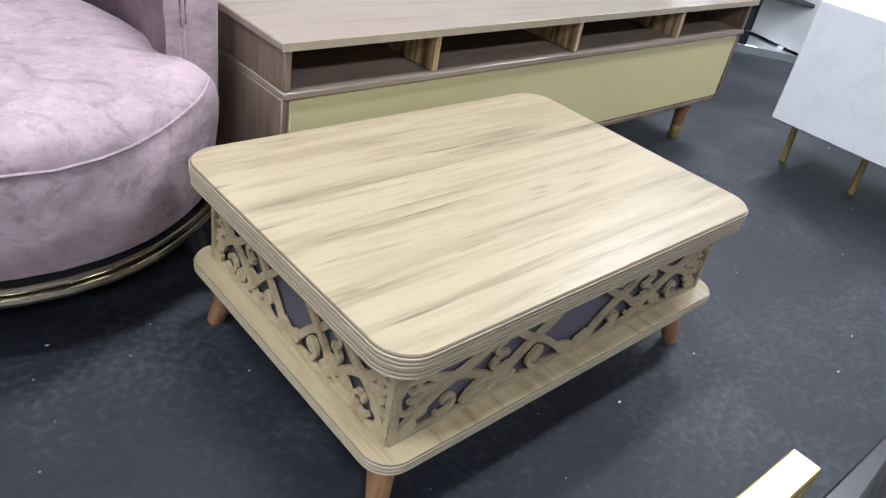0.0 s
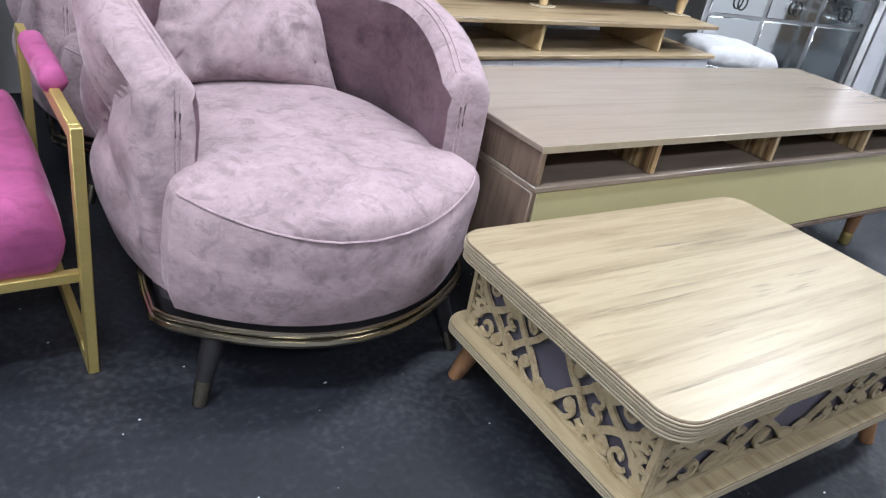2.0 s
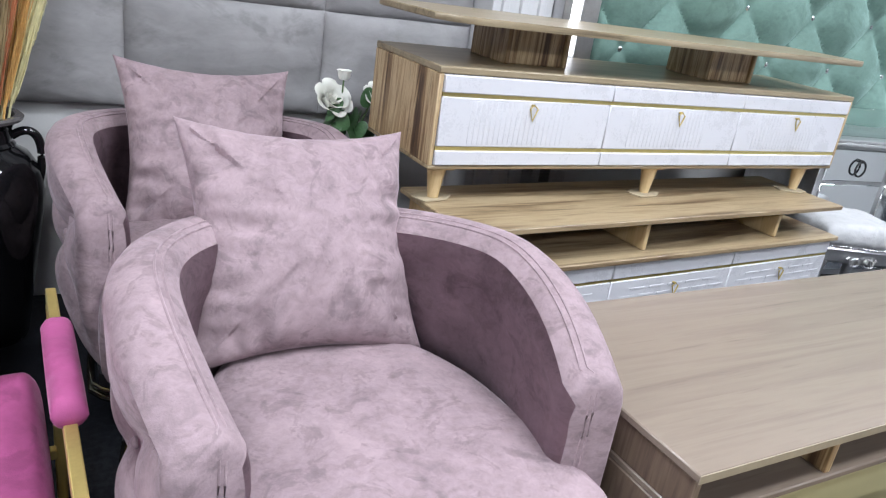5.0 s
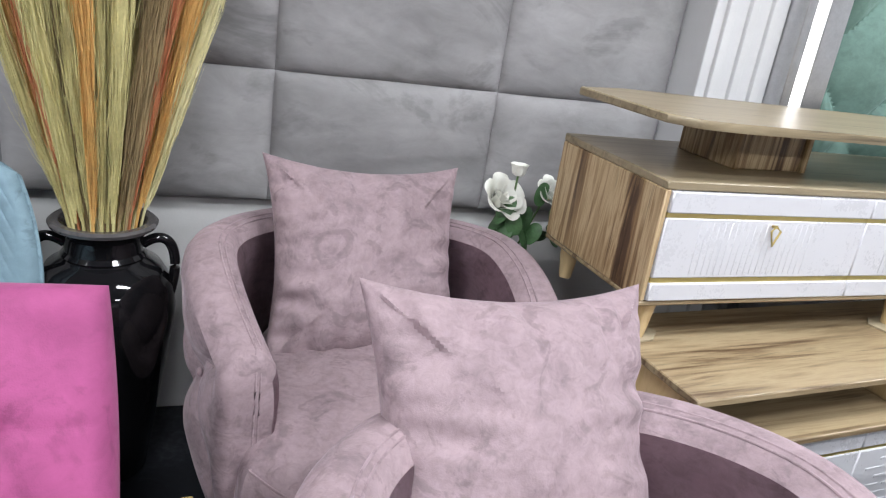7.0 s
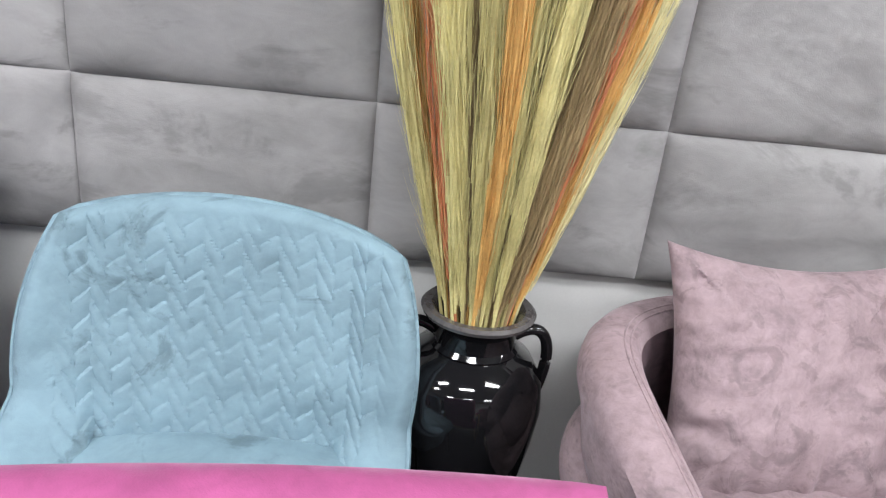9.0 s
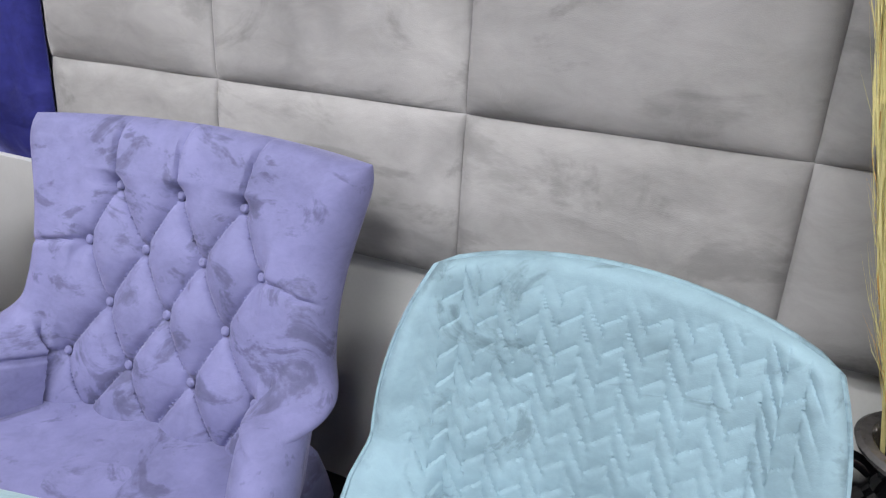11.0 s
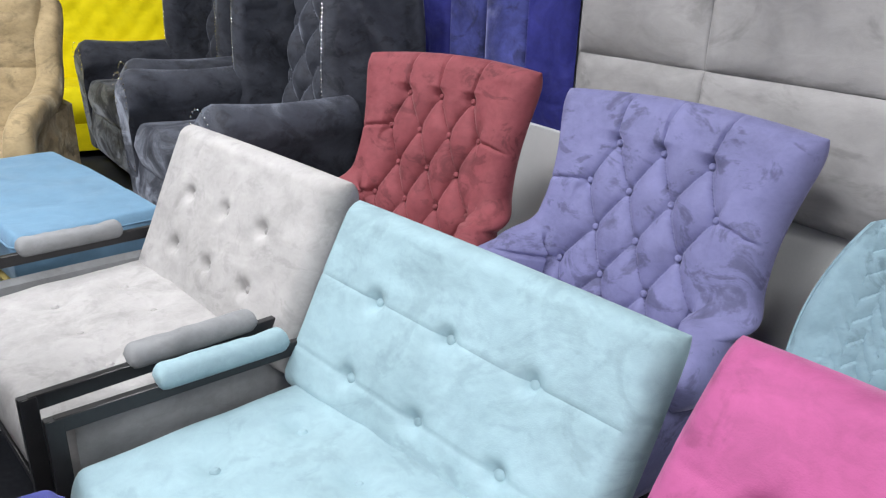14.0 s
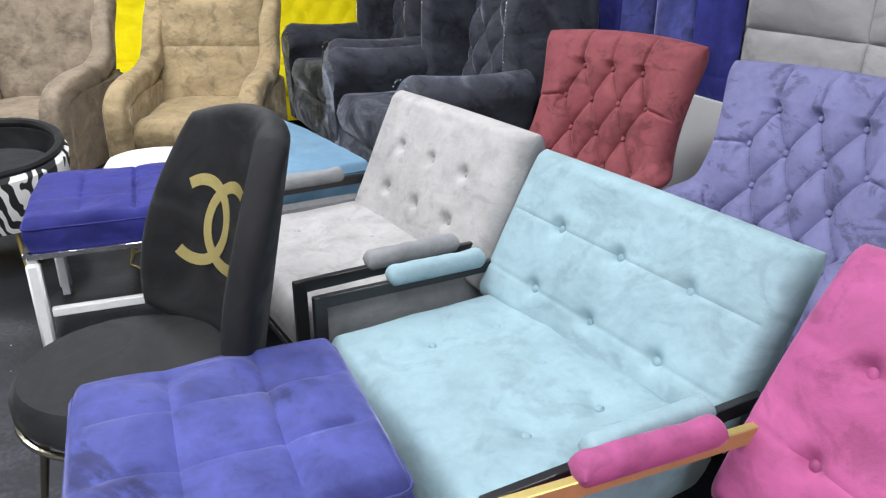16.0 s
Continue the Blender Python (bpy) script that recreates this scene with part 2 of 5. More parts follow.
GREYBACK = plain("slate_grey_board", (0.085, 0.079, 0.104), 0.55, vary=0.08)
WHITE = plain("white_lacquer", (0.60, 0.60, 0.635), 0.28, vary=0.02)
WHITEMATT = plain("white_paint", (0.58, 0.58, 0.59), 0.7, vary=0.04, relief=0.1)
FOAM = plain("white_foam_wrap", (0.70, 0.70, 0.70), 0.85, vary=0.06, scale=30, relief=0.5)
# grey of the unseen walls and ceiling, set dark to cut bounced light
FARWALL = plain("low_bounce_grey", (0.33, 0.33, 0.34), 0.7, vary=0.05, relief=0.1)
SKIRT = plain("off_white_wall_paint", (0.60, 0.60, 0.595), 0.6, vary=0.05, scale=5, relief=0.1)
GOLD = plain("brushed_gold", (0.52, 0.41, 0.15), 0.5, 0.75, 0.1, 30)
GOLDPAINT = plain("gold_strip", (0.72, 0.60, 0.24), 0.3, 0.8, 0.08, 30)
BRASS = plain("antique_brass", (0.33, 0.295, 0.225), 0.22, 1.0, 0.15, 40)
CHROME = plain("chrome", (0.75, 0.75, 0.77), 0.14, 1.0, 0.05)
SILVER = plain("silver_leaf", (0.55, 0.55, 0.56), 0.3, 0.9, 0.12, 25)
MIRROR = plain("mirror_glass", (0.82, 0.85, 0.86), 0.06, 1.0, 0.02)
BLACKMETAL = plain("black_metal", (0.02, 0.02, 0.022), 0.35, 0.3, 0.2, 40)
BLACKWOOD = plain("black_lacquer_wood", (0.015, 0.014, 0.016), 0.35, 0, 0.2, 30)
GLAZE = plain("black_glaze", (0.006, 0.006, 0.007), 0.07, 0, 0.2, 14, 0.6, 0.06, 30)
RIMGLAZE = plain("pewter_rim", (0.16, 0.15, 0.15), 0.25, 0.6, 0.3, 40)
REDPART = plain("red_edge_strip", (0.5, 0.05, 0.03), 0.4)
CARD = plain("corrugated_cardboard", (0.36, 0.30, 0.20), 0.85, vary=0.12, scale=30)
PETAL = plain("white_petal", (0.80, 0.80, 0.74), 0.55, vary=0.05, scale=40)
LEAF = plain("rose_leaf", (0.07, 0.15, 0.06), 0.5, vary=0.4, scale=30)
STEM = plain("green_stem", (0.10, 0.17, 0.06), 0.6)
STRAW = plain("straw_plume", (0.60, 0.54, 0.25), 0.8, vary=0.25, scale=14)
PALESTRAW = plain("pale_plume", (0.72, 0.67, 0.38), 0.8, vary=0.25, scale=14)
ORANGE = plain("orange_plume", (0.64, 0.38, 0.12), 0.8, vary=0.25, scale=14)
RUST = plain("rust_plume", (0.58, 0.22, 0.10), 0.8, vary=0.25, scale=14)
UMBER = plain("brown_plume", (0.33, 0.24, 0.12), 0.8, vary=0.3, scale=14)
ZEBRA = zebra_material()
GLASS = glass_material()
GLOW = lamp_glow()
SCREW = plain("screw_cap", (0.5, 0.46, 0.4), 0.4)
DARKBOX = plain("dark_interior", (0.03, 0.03, 0.035), 0.6)
REDCLOTH = plain("red_fabric_tag", (0.5, 0.02, 0.03), 0.7)


# ---- builders ----
def part(name, bm, mat, parent=None, label="", smooth=True):
    me = bpy.data.meshes.new(name)
    bm.normal_update()
    bm.to_mesh(me)
    bm.free()
    me.materials.append(mat)
    if smooth:
        me.shade_smooth()
        me.set_sharp_from_angle(angle=radians(38))
    ob = new(name, me)
    if parent:
        ob.parent = parent
    return tagged(ob, label)


def thing(name, label, category, m, group=""):
    ob = new(name)
    ob.empty_display_size = 0.05
    ob.matrix_world = m
    return tagged(ob, label, category, group)


def box(bm, x0, x1, y0, y1, z0, z1, bev=0.003, m=None, seg=1):
    r = bmesh.ops.create_cube(bm, size=1.0)
    vs = r["verts"]
    for v in vs:
        v.co = Vector(((x0 + x1) / 2 + v.co.x * (x1 - x0), (y0 + y1) / 2 + v.co.y * (y1 - y0), (z0 + z1) / 2 + v.co.z * (z1 - z0)))
    if bev:
        es = list({e for v in vs for e in v.link_edges})
        o = bmesh.ops.bevel(bm, geom=es, offset=bev, segments=seg, affect="EDGES", profile=0.5)
        vs = list({v for f in o["faces"] for v in f.verts} | {v for v in vs if v.is_valid})
    if m is not None:
        for v in vs:
            v.co = m @ v.co
    return vs


def boxes(*args, bev=0.003):
    bm = bmesh.new()
    for a in args:
        box(bm, *a, bev=bev)
    return bm


def tube(bm, pts, r, seg=8, closed=False, r1=None, cap=True):
    """A round bar along points."""
    pts = [Vector(p) for p in pts]
    n = len(pts)
    rings = []
    for i, p in enumerate(pts):
        a = pts[i - 1] if (i or closed) else p
        b = pts[(i + 1) % n] if (i < n - 1 or closed) else p
        d = (b - a).normalized()
        q = d.to_track_quat("Z", "Y")
        rr = r if r1 is None else r + (r1 - r) * i / (n - 1)
        rings.append([bm.verts.new(p + q @ Vector((rr * math.cos(k * math.tau / seg), rr * math.sin(k * math.tau / seg), 0))) for k in range(seg)])
    for i in range(n if closed else n - 1):
        A, B = rings[i], rings[(i + 1) % n]
        off = 0
        if closed and i == n - 1:
            off = min(range(seg), key=lambda o: (A[0].co - B[o].co).length)
        for k in range(seg):
            bm.faces.new((A[k], A[(k + 1) % seg], B[(k + 1 + off) % seg], B[(k + off) % seg]))
    if cap and not closed:
        bm.faces.new(rings[0][::-1])
        bm.faces.new(rings[-1])
    return bm


def bar(bm, a, b, w, h):
    """A square bar from a to b."""
    a, b = Vector(a), Vector(b)
    d = b - a
    q = d.to_track_quat("Y", "Z").to_matrix().to_4x4()
    box(bm, -w / 2, w / 2, 0, d.length, -h / 2, h / 2, bev=0.002, m=Matrix.Translation(a) @ q)


def lathe(bm, prof, seg=32, m=None):
    rings = []
    for r, z in prof:
        rings.append([bm.verts.new((r * math.cos(k * math.tau / seg), r * math.sin(k * math.tau / seg), z)) for k in range(seg)] if r > 1e-5 else [bm.verts.new((0, 0, z))])
    new_v = [v for g in rings for v in g]
    for A, B in zip(rings, rings[1:]):
        for k in range(seg):
            j = (k + 1) % seg
            if len(A) == 1 and len(B) > 1:
                bm.faces.new((A[0], B[j], B[k]))
            elif len(B) == 1 and len(A) > 1:
                bm.faces.new((A[k], A[j], B[0]))
            elif len(A) > 1:
                bm.faces.new((A[k], A[j], B[j], B[k]))
    if m is not None:
        for v in new_v:
            v.co = m @ v.co
    return bm


def round_rect(w, d, r, n=8):
    pts = []
    for cx, cy, a0 in ((w / 2 - r, d / 2 - r, 0), (-w / 2 + r, d / 2 - r, 90), (-w / 2 + r, -d / 2 + r, 180), (w / 2 - r, -d / 2 + r, 270)):
        for i in range(n + 1):
            a = radians(a0 + 90 * i / n)
            pts.append((cx + r * math.cos(a), cy + r * math.sin(a)))
    return pts


def slab(bm, pts, z0, z1, bev=0.002):
    """A flat board of any outline with eased edges."""
    c = Vector((sum(p[0] for p in pts), sum(p[1] for p in pts))) / len(pts)
    rings = []
    for z, k in ((z0, bev), (z0 + bev, 0), (z1 - bev, 0), (z1, bev)):
        ring = []
        for p in pts:
            d = (Vector(p) - c)
            q = c + d * (1 - k / max(d.length, 1e-4))
            ring.append(bm.verts.new((q.x, q.y, z)))
        rings.append(ring)
    n = len(pts)
    for A, B in zip(rings, rings[1:]):
        for k in range(n):
            bm.faces.new((A[k], A[(k + 1) % n], B[(k + 1) % n], B[k]))
    bm.faces.new(rings[0][::-1])
    bm.faces.new(rings[-1])
    return bm


def pad(w, h, t, r=0.04, nu=36, nv=36, front=None, back=1.0, corner=0.25, warp=None, m=None, bm=None, pinch=0.0):
    """An upholstered pad: x across, y up, z to the front. front(x, y) raises or dents the face."""
    bm = bm or bmesh.new()

    def steps(n):
        out = []
        for i in range(n + 1):
            s = 2 * i / n - 1
            out.append(math.copysign(1 - (1 - abs(s)) ** 1.45, s))
        return out

    def f(e):
        k = min(max(e / r, 0), 1)
        return math.sqrt(max(0, 1 - (1 - k) ** 2))

    U, V = steps(nu), steps(nv)
    top, low = {}, {}
    for j, v in enumerate(V):
        for i, u in enumerate(U):
            x = w / 2 * u * math.sqrt(1 - corner * v * v / 2) * (1 - pinch * (1 - v * v))
            y = h / 2 * v * math.sqrt(1 - corner * u * u / 2) * (1 - pinch * (1 - u * u))
            p = f((1 - abs(u)) * w / 2) * f((1 - abs(v)) * h / 2)
            z = t / 2 * p + (front(x, y) * p if front else 0)
            edge = i in (0, nu) or j in (0, nv)
            a = Vector((x, y, z))
            b = Vector((x, y, -t / 2 * p * back))
            if warp:
                a, b = warp(a), warp(b)
            if m is not None:
                a, b = m @ a, m @ b
            top[i, j] = bm.verts.new(a)
            low[i, j] = top[i, j] if edge else bm.verts.new(b)
    for j in range(nv):
        for i in range(nu):
            bm.faces.new((top[i, j], top[i + 1, j], top[i + 1, j + 1], top[i, j + 1]))
            q = (low[i, j], low[i, j + 1], low[i + 1, j + 1], low[i + 1, j])
            if len(set(q)) > 2:
                try:
                    bm.faces.new(q)
                except ValueError:
                    pass
    return bm


def buttons_front(spots, depth=0.025, r=0.04, seams=()):
    """Dents at the buttons, with shallow pulled seams along the given horizontal heights."""
    def fn(x, y):
        z = 0.0
        for bx, by in spots:
            d2 = (x - bx) ** 2 + (y - by) ** 2
            z -= depth * math.exp(-d2 / (r * r))
        for sy in seams:
            z -= 0.003 * math.exp(-((y - sy) / 0.0045) ** 2)
        return z
    return fn


def diamond_front(px, py, depth, x0=0.0, y0=0.0, inside=None):
    """Deep-buttoned diamonds: creases along the diagonals."""
    def fn(x, y):
        a, b = (x - x0) / px + (y - y0) / py, (x - x0) / px - (y - y0) / py
        k = (abs(math.sin(math.pi * a / 2)) * abs(math.sin(math.pi * b / 2))) ** 0.38
        g = inside(x, y) if inside else 1.0
        return -depth * (1 - k) * g
    return fn


def wrinkle(x, y, k=0.004, s=22, seed=0.0):
    return k * noise.noise(Vector((x * s, y * s * 0.7, seed)))


def button(bm, p, r=0.011, m=None):
    mm = Matrix.Translation(p) if m is None else m @ Matrix.Translation(p)
    lathe(bm, [(0.0, 0.006), (r * 0.6, 0.005), (r, 0.0), (r * 0.9, -0.004)], 10, mm)


def wrap_shell(W, H, u0, bend0, bend1, gain, k0, k1, dome=0.03, curve=0.3, top=1.0):
    """Bends the outer strips of a pad forward; low down they run on into arms."""
    def fn(p):
        k = p.y / H + 0.5
        s = min(1.0, max(0.0, (k1 - k) / (k1 - k0)))
        s = s * s * (3 - 2 * s)
        ax, e0 = abs(p.x), u0 * W / 2
        th = radians(bend0 + (bend1 - bend0) * min(1.0, s * 2.2))
        x, z = min(ax, e0), 0.0
        if ax > e0:
            e = (ax - e0) * (1 + gain * s)
            x += e * math.cos(th) * (top if s == 0 else 1) - p.z * math.sin(th) * min(1, e / 0.05)
            z += e * math.sin(th) - p.z * (1 - math.cos(th)) * min(1, e / 0.05)
        return Vector((math.copysign(x, p.x), p.y + dome * (1 - (2 * p.x / W) ** 2), p.z + z + curve * min(ax, e0) ** 2))
    return fn


# ---- the hall ----
WALL_Y, X0, X1, Y0 = 3.10, -8.0, 6.6, -4.0


def flat_structure(name, b, mat, label, bev=0.0):
    bm = bmesh.new()
    box(bm, *b, bev=bev)
    return tagged(part(name, bm, mat, None, label, False), label, name.split("_")[0], kind="structure")


flat_structure("floor", (X0, X1, Y0, WALL_Y, -0.1, 0), CARPET, "charcoal carpet floor with dust and scuffs")
wall_north = flat_structure("wall_north", (X0, X1, WALL_Y, WALL_Y + 0.15, 0, CEIL), SKIRT, "off-white painted back wall behind padded panels")
# south wall, west wall and ceiling are unseen, added to close the hall
flat_structure("wall_south", (X0, X1, Y0 - 0.15, Y0, 0, CEIL), FARWALL, "unseen wall, plain grey to cut bounced light")
flat_structure("wall_east", (X1, X1 + 0.15, Y0, WALL_Y, 0, CEIL), WHITEMATT, "plain white painted wall")
flat_structure("wall_west", (X0 - 0.15, X0, Y0, WALL_Y, 0, CEIL), FARWALL, "unseen wall, plain grey to cut bounced light")
flat_structure("ceiling", (X0, X1, Y0, WALL_Y, CEIL, CEIL + 0.1), FARWALL, "unseen ceiling, plain grey to cut bounced light")
# fixtures out of view, the added one at (4.4, 2.1) among them
for lx, ly in LAMPS:
    lamp = thing("ceiling_lamp", "white linear ceiling lamp out of view, with a bright diffuser", "ceiling lamp", pose(lx, ly, CEIL), "ceiling lamps")
    bm = boxes((-0.65, 0.65, -0.19, -0.155, -0.06, 0), (-0.65, 0.65, 0.155, 0.19, -0.06, 0), (-0.65, -0.605, -0.155, 0.155, -0.06, 0), (0.605, 0.65, -0.155, 0.155, -0.06, 0))
    part("frame", bm, WHITE, lamp)
    part("diffuser", boxes((-0.605, 0.605, -0.155, 0.155, -0.05, -0.03)), GLOW, lamp)

# padded wall panels, one by one
PW, PX, PZ = 0.652, 0.195, 1.053


def wall_pad(w, h):
    def fr(x, y):
        return 0.022 * (1 - (2 * x / w) ** 2) * (1 - (2 * y / h) ** 2) + wrinkle(x, y, 0.006, 5, w) + wrinkle(x, y, 0.002, 14, h)
    return pad(w, h, 0.05, 0.055, 34, 30, fr, 0.6, 0.0)


for row, (z0, z1) in enumerate(((0.69, PZ), (PZ, PZ + 0.72), (PZ + 0.72, 2.4))):
    for k in range(-4, 2):
        xa, xb = PX + k * PW, PX + (k + 1) * PW
        xb = min(xb, 1.43)
        xa = max(xa, -2.33)
        bm = wall_pad(xb - xa + 0.006, z1 - z0 + 0.006)
        p = part("panel", bm, PANELGREY, wall_north, "smoke grey velvet padded wall panel")
        p.matrix_basis = pose((xa + xb) / 2, WALL_Y - 0.027, (z0 + z1) / 2, 90)
tack = thing("wall_tack", "small shiny tacks along the panel joint", "tack", pose(0, 0, 0))
for tx in (-2.1, -1.93, -1.62, -1.45, -0.95, -0.62, -0.5, 0.1, 0.42, 0.95, 1.2):
    bm = bmesh.new()
    lathe(bm, [(0.0, 0.004), (0.004, 0.002), (0.005, 0.0)], 8, pose(tx, WALL_Y - 0.029, PZ + 0.0, 90))
    part("pin", bm, CHROME, tack)

# blue channelled headboard beside the grey panels
hb = thing("headboard_panel", "royal blue velvet headboard with vertical channels against the wall", "headboard", pose(0, 0, 0))
for k in range(6):
    bm = pad(0.283, 1.7, 0.07, 0.05, 14, 10, None, 0.5, 0.0, m=pose(-2.48 - 0.285 * k, WALL_Y - 0.04, 1.6, 90))
    part("channel", bm, NAVY if k % 3 == 0 else ROYAL, hb)
part("foot_board", boxes((-4.05, -2.34, WALL_Y - 0.06, WALL_Y - 0.02, 0.0, 0.75)), WHITEMATT, hb, "white board below the channels")

# pale column, window strip and green buttoned panel
col = thing("wall_column", "white fluted column beside the padded wall", "column", pose(0, 0, 0))
part("shaft", boxes((1.435, 1.70, 2.93, WALL_Y, 0, CEIL), (1.47, 1.50, 2.915, 2.94, 0, CEIL), (1.55, 1.58, 2.915, 2.94, 0, CEIL), (1.63, 1.66, 2.915, 2.94, 0, CEIL)), WHITEMATT, col)
led = thing("light_strip", "bright white vertical light strip in a pale frame", "light strip", pose(0, 0, 0))
part("frame", boxes((1.702, 1.740, 2.86, WALL_Y, 0.0, CEIL), (1.787, 1.87, 2.86, WALL_Y, 0.0, CEIL), (1.740, 1.787, 2.93, WALL_Y, 0.0, 1.0)), SILVER, led)
part("diffuser", boxes((1.742, 1.785, 2.90, WALL_Y - 0.005, 1.005, 2.9)), GLOW, led)

gp = thing("green_headboard", "sage green velvet headboard with large buttoned diamonds", "headboard", pose(3.75, 2.90, 1.50))


def green_fr(x, y):
    a, b = x / 0.215 + y / 0.225, x / 0.215 - y / 0.225
    return -0.06 * (1 - (abs(math.sin(math.pi * a / 2)) * abs(math.sin(math.pi * b / 2))) ** 0.6)


part("cushion", pad(3.74, 1.6, 0.14, 0.04, 300, 150, green_fr, 0.4, 0.0, m=pose(0, 0, 0, 90)), GREEN, gp)
for i in range(-8, 9):
    for j in range(-3, 4):
        if (i + j) % 2 == 0:
            bm = bmesh.new()
            button(bm, (i * 0.215, j * 0.225, 0.012), 0.013, pose(0, 0, 0, 90))
            part("stud", bm, CHROME, gp, "crystal stud")


# ---- tub armchairs ----
def tub_path(a, grow=1.0):
    """Plan of the shell: a from -1 to 1, 0 at the back."""
    s = abs(a)
    if s < 0.72:
        th = s / 0.72 * math.pi / 2
        x, y = 0.43 * math.sin(th), 0.05 + 0.43 * math.cos(th)
    else:
        k = (s - 0.72) / 0.28
        x, y = 0.43 - 0.045 * k * k, 0.05 - 0.30 * k
    return Vector((math.copysign(x, a) * grow, y * grow))


def tub_top(a):
    s = abs(a)
    return 0.735 - 0.02 * math.cos(s * 3.1) - 0.11 * max(0, (s - 0.55) / 0.45) ** 2.2


def tub_chair(m, label):
    ch = thing("tub_armchair", label, "armchair", m, "mauve tub armchairs")
    N, rings = 130, []
    stations = [(-1.0, t) for t in (80, 55, 35, 18)] + [(-1 + 2 * i / N, 0) for i in range(N + 1)] + [(1.0, t) for t in (18, 35, 55, 80)]

    def frame_at(a):
        p = tub_path(a)
        d = (tub_path(min(a + 0.01, 1)) - tub_path(max(a - 0.01, -1))).normalized()
        nrm = Vector((-d.y, d.x))
        return p, d, nrm if nrm.dot(p) > 0 else -nrm
    for a, turn in stations:
        p, d, nrm = frame_at(a)
        zt = tub_top(a)
        c, sn = math.cos(radians(turn)), math.sin(radians(turn))
        p = p + d * math.copysign(0.034 * sn, a)
        sh, drop = 0.62 + 0.38 * c, 0.030 * (1 - c)
        sec = []
        for k in range(25):
            z = 0.19 + (zt - 0.06 - 0.19) * k / 24
            bulge = -0.045 * (1 - min(1, (z - 0.19) / 0.2)) ** 1.5
            s = a * N / 2 * 0.0135
            if 0.28 < z < 0.66:
                aa, bb = s / 0.17 + (z - 0.47) / 0.15, s / 0.17 - (z - 0.47) / 0.15
                g = min(1, (z - 0.28) / 0.05, (0.66 - z) / 0.05, (1 - abs(a)) / 0.06)
                bulge += -0.055 * g * (1 - (abs(math.sin(math.pi * aa / 2)) * abs(math.sin(math.pi * bb / 2))) ** 0.42)
            sec.append((bulge, z))
        for k in range(1, 8):
            t = math.pi * k / 8
            sec.append((-0.06 + 0.06 * math.cos(t), zt - 0.06 + 0.06 * math.sin(t)))
        for z in (zt - 0.07, zt - 0.11, zt - 0.16, 0.5, 0.42, 0.30):
            sec.append((-0.122 + 0.005 * math.sin(z * 30 + a * 5), min(z, zt - 0.07)))
        ring = []
        for off, z in sec:
            q = p + nrm * (-0.06 + (off + 0.06) * sh)
            ring.append((q.x, q.y, z - drop * (z - 0.19) / (zt - 0.19)))
        rings.append(ring)
    split = 31
    bm, bm_in = bmesh.new(), bmesh.new()
    outer = [[bm.verts.new(q) for q in ring[:split + 1]] for ring in rings]
    inner = [[bm_in.verts.new(q) for q in ring[split:]] for ring in rings]
    for mesh, grid in ((bm, outer), (bm_in, inner)):
        for A, B in zip(grid, grid[1:]):
            for k in range(len(A) - 1):
                mesh.faces.new((A[k], B[k], B[k + 1], A[k + 1]))
    for e in (0, -1):
        cap = [bm.verts.new(q) for q in rings[e]]
        bm.faces.new(cap if e == 0 else cap[::-1])
    bmesh.ops.remove_doubles(bm, verts=bm.verts, dist=0.0002)
    bmesh.ops.recalc_face_normals(bm, faces=bm.faces)
    bmesh.ops.recalc_face_normals(bm_in, faces=bm_in.faces)
    f0 = bm_in.faces[:][len(bm_in.faces) // 2]
    if f0.normal.dot(Vector((0, 0.05, 0.5)) - f0.calc_center_median()) < 0:
        bmesh.ops.reverse_faces(bm_in, faces=bm_in.faces)
    shell = part("shell", bm, MAUVE, ch, "button-tufted curved back and arms")
    part("lining", bm_in, MAUVE_SHADED, ch, "plain inside lining brushed downwards, with a darker shade built in")
    for n_ in range(-5, 6):
        for k_ in (-1, 0, 1):
            if (n_ + k_) % 2 == 0:
                a = n_ * 0.17 / (0.0135 * N / 2)
                if abs(a) < 0.97:
                    p, d, o = frame_at(a)
                    bm = bmesh.new()
                    q = p - o * 0.036
                    lathe(bm, [(0.0, 0.006), (0.007, 0.005), (0.011, 0.0), (0.010, -0.004)], 10, Matrix.Translation((q.x, q.y, 0.47 + k_ * 0.15)) @ Vector((o.x, o.y, 0)).to_track_quat("Z", "Y").to_matrix().to_4x4())
                    part("button", bm, MAUVE, shell)
    for off in (-0.077, -0.089):
        lift = math.sqrt(0.06 ** 2 - (off + 0.06) ** 2) - 0.06
        pts = []
        for i in range(0, N + 1, 2):
            a = -1 + 2 * i / N
            p, d, o = frame_at(a)
            q = p + o * off
            pts.append((q.x, q.y, tub_top(a) + lift - 0.0008))
        for sgn in (-1, 1):
            p, d, o = frame_at(sgn * 1.0)
            q = p + o * (-0.06 + (off + 0.06) * 0.8)
            zt = tub_top(1.0) + lift
            fall = [(q.x, q.y + dy, zt + dz) for dy, dz in ((-0.014, -0.004), (-0.027, -0.014), (-0.034, -0.032), (-0.0345, -0.07), (-0.0345, -0.12), (-0.034, -0.2), (-0.033, -0.26))]
            pts = fall[::-1] + pts if sgn < 0 else pts + fall
        bm = bmesh.new()
        tube(bm, pts, 0.0024, 6)
        part("piping", bm, MAUVE, ch, "piping along the rim and arm fronts")
    # seat drum with a bulging front
    n = 56
    plan = []
    for i in range(n):
        t = math.tau * i / n
        c, s = math.cos(t), math.sin(t)
        x = 0.345 * math.copysign(abs(c) ** 0.72, c)
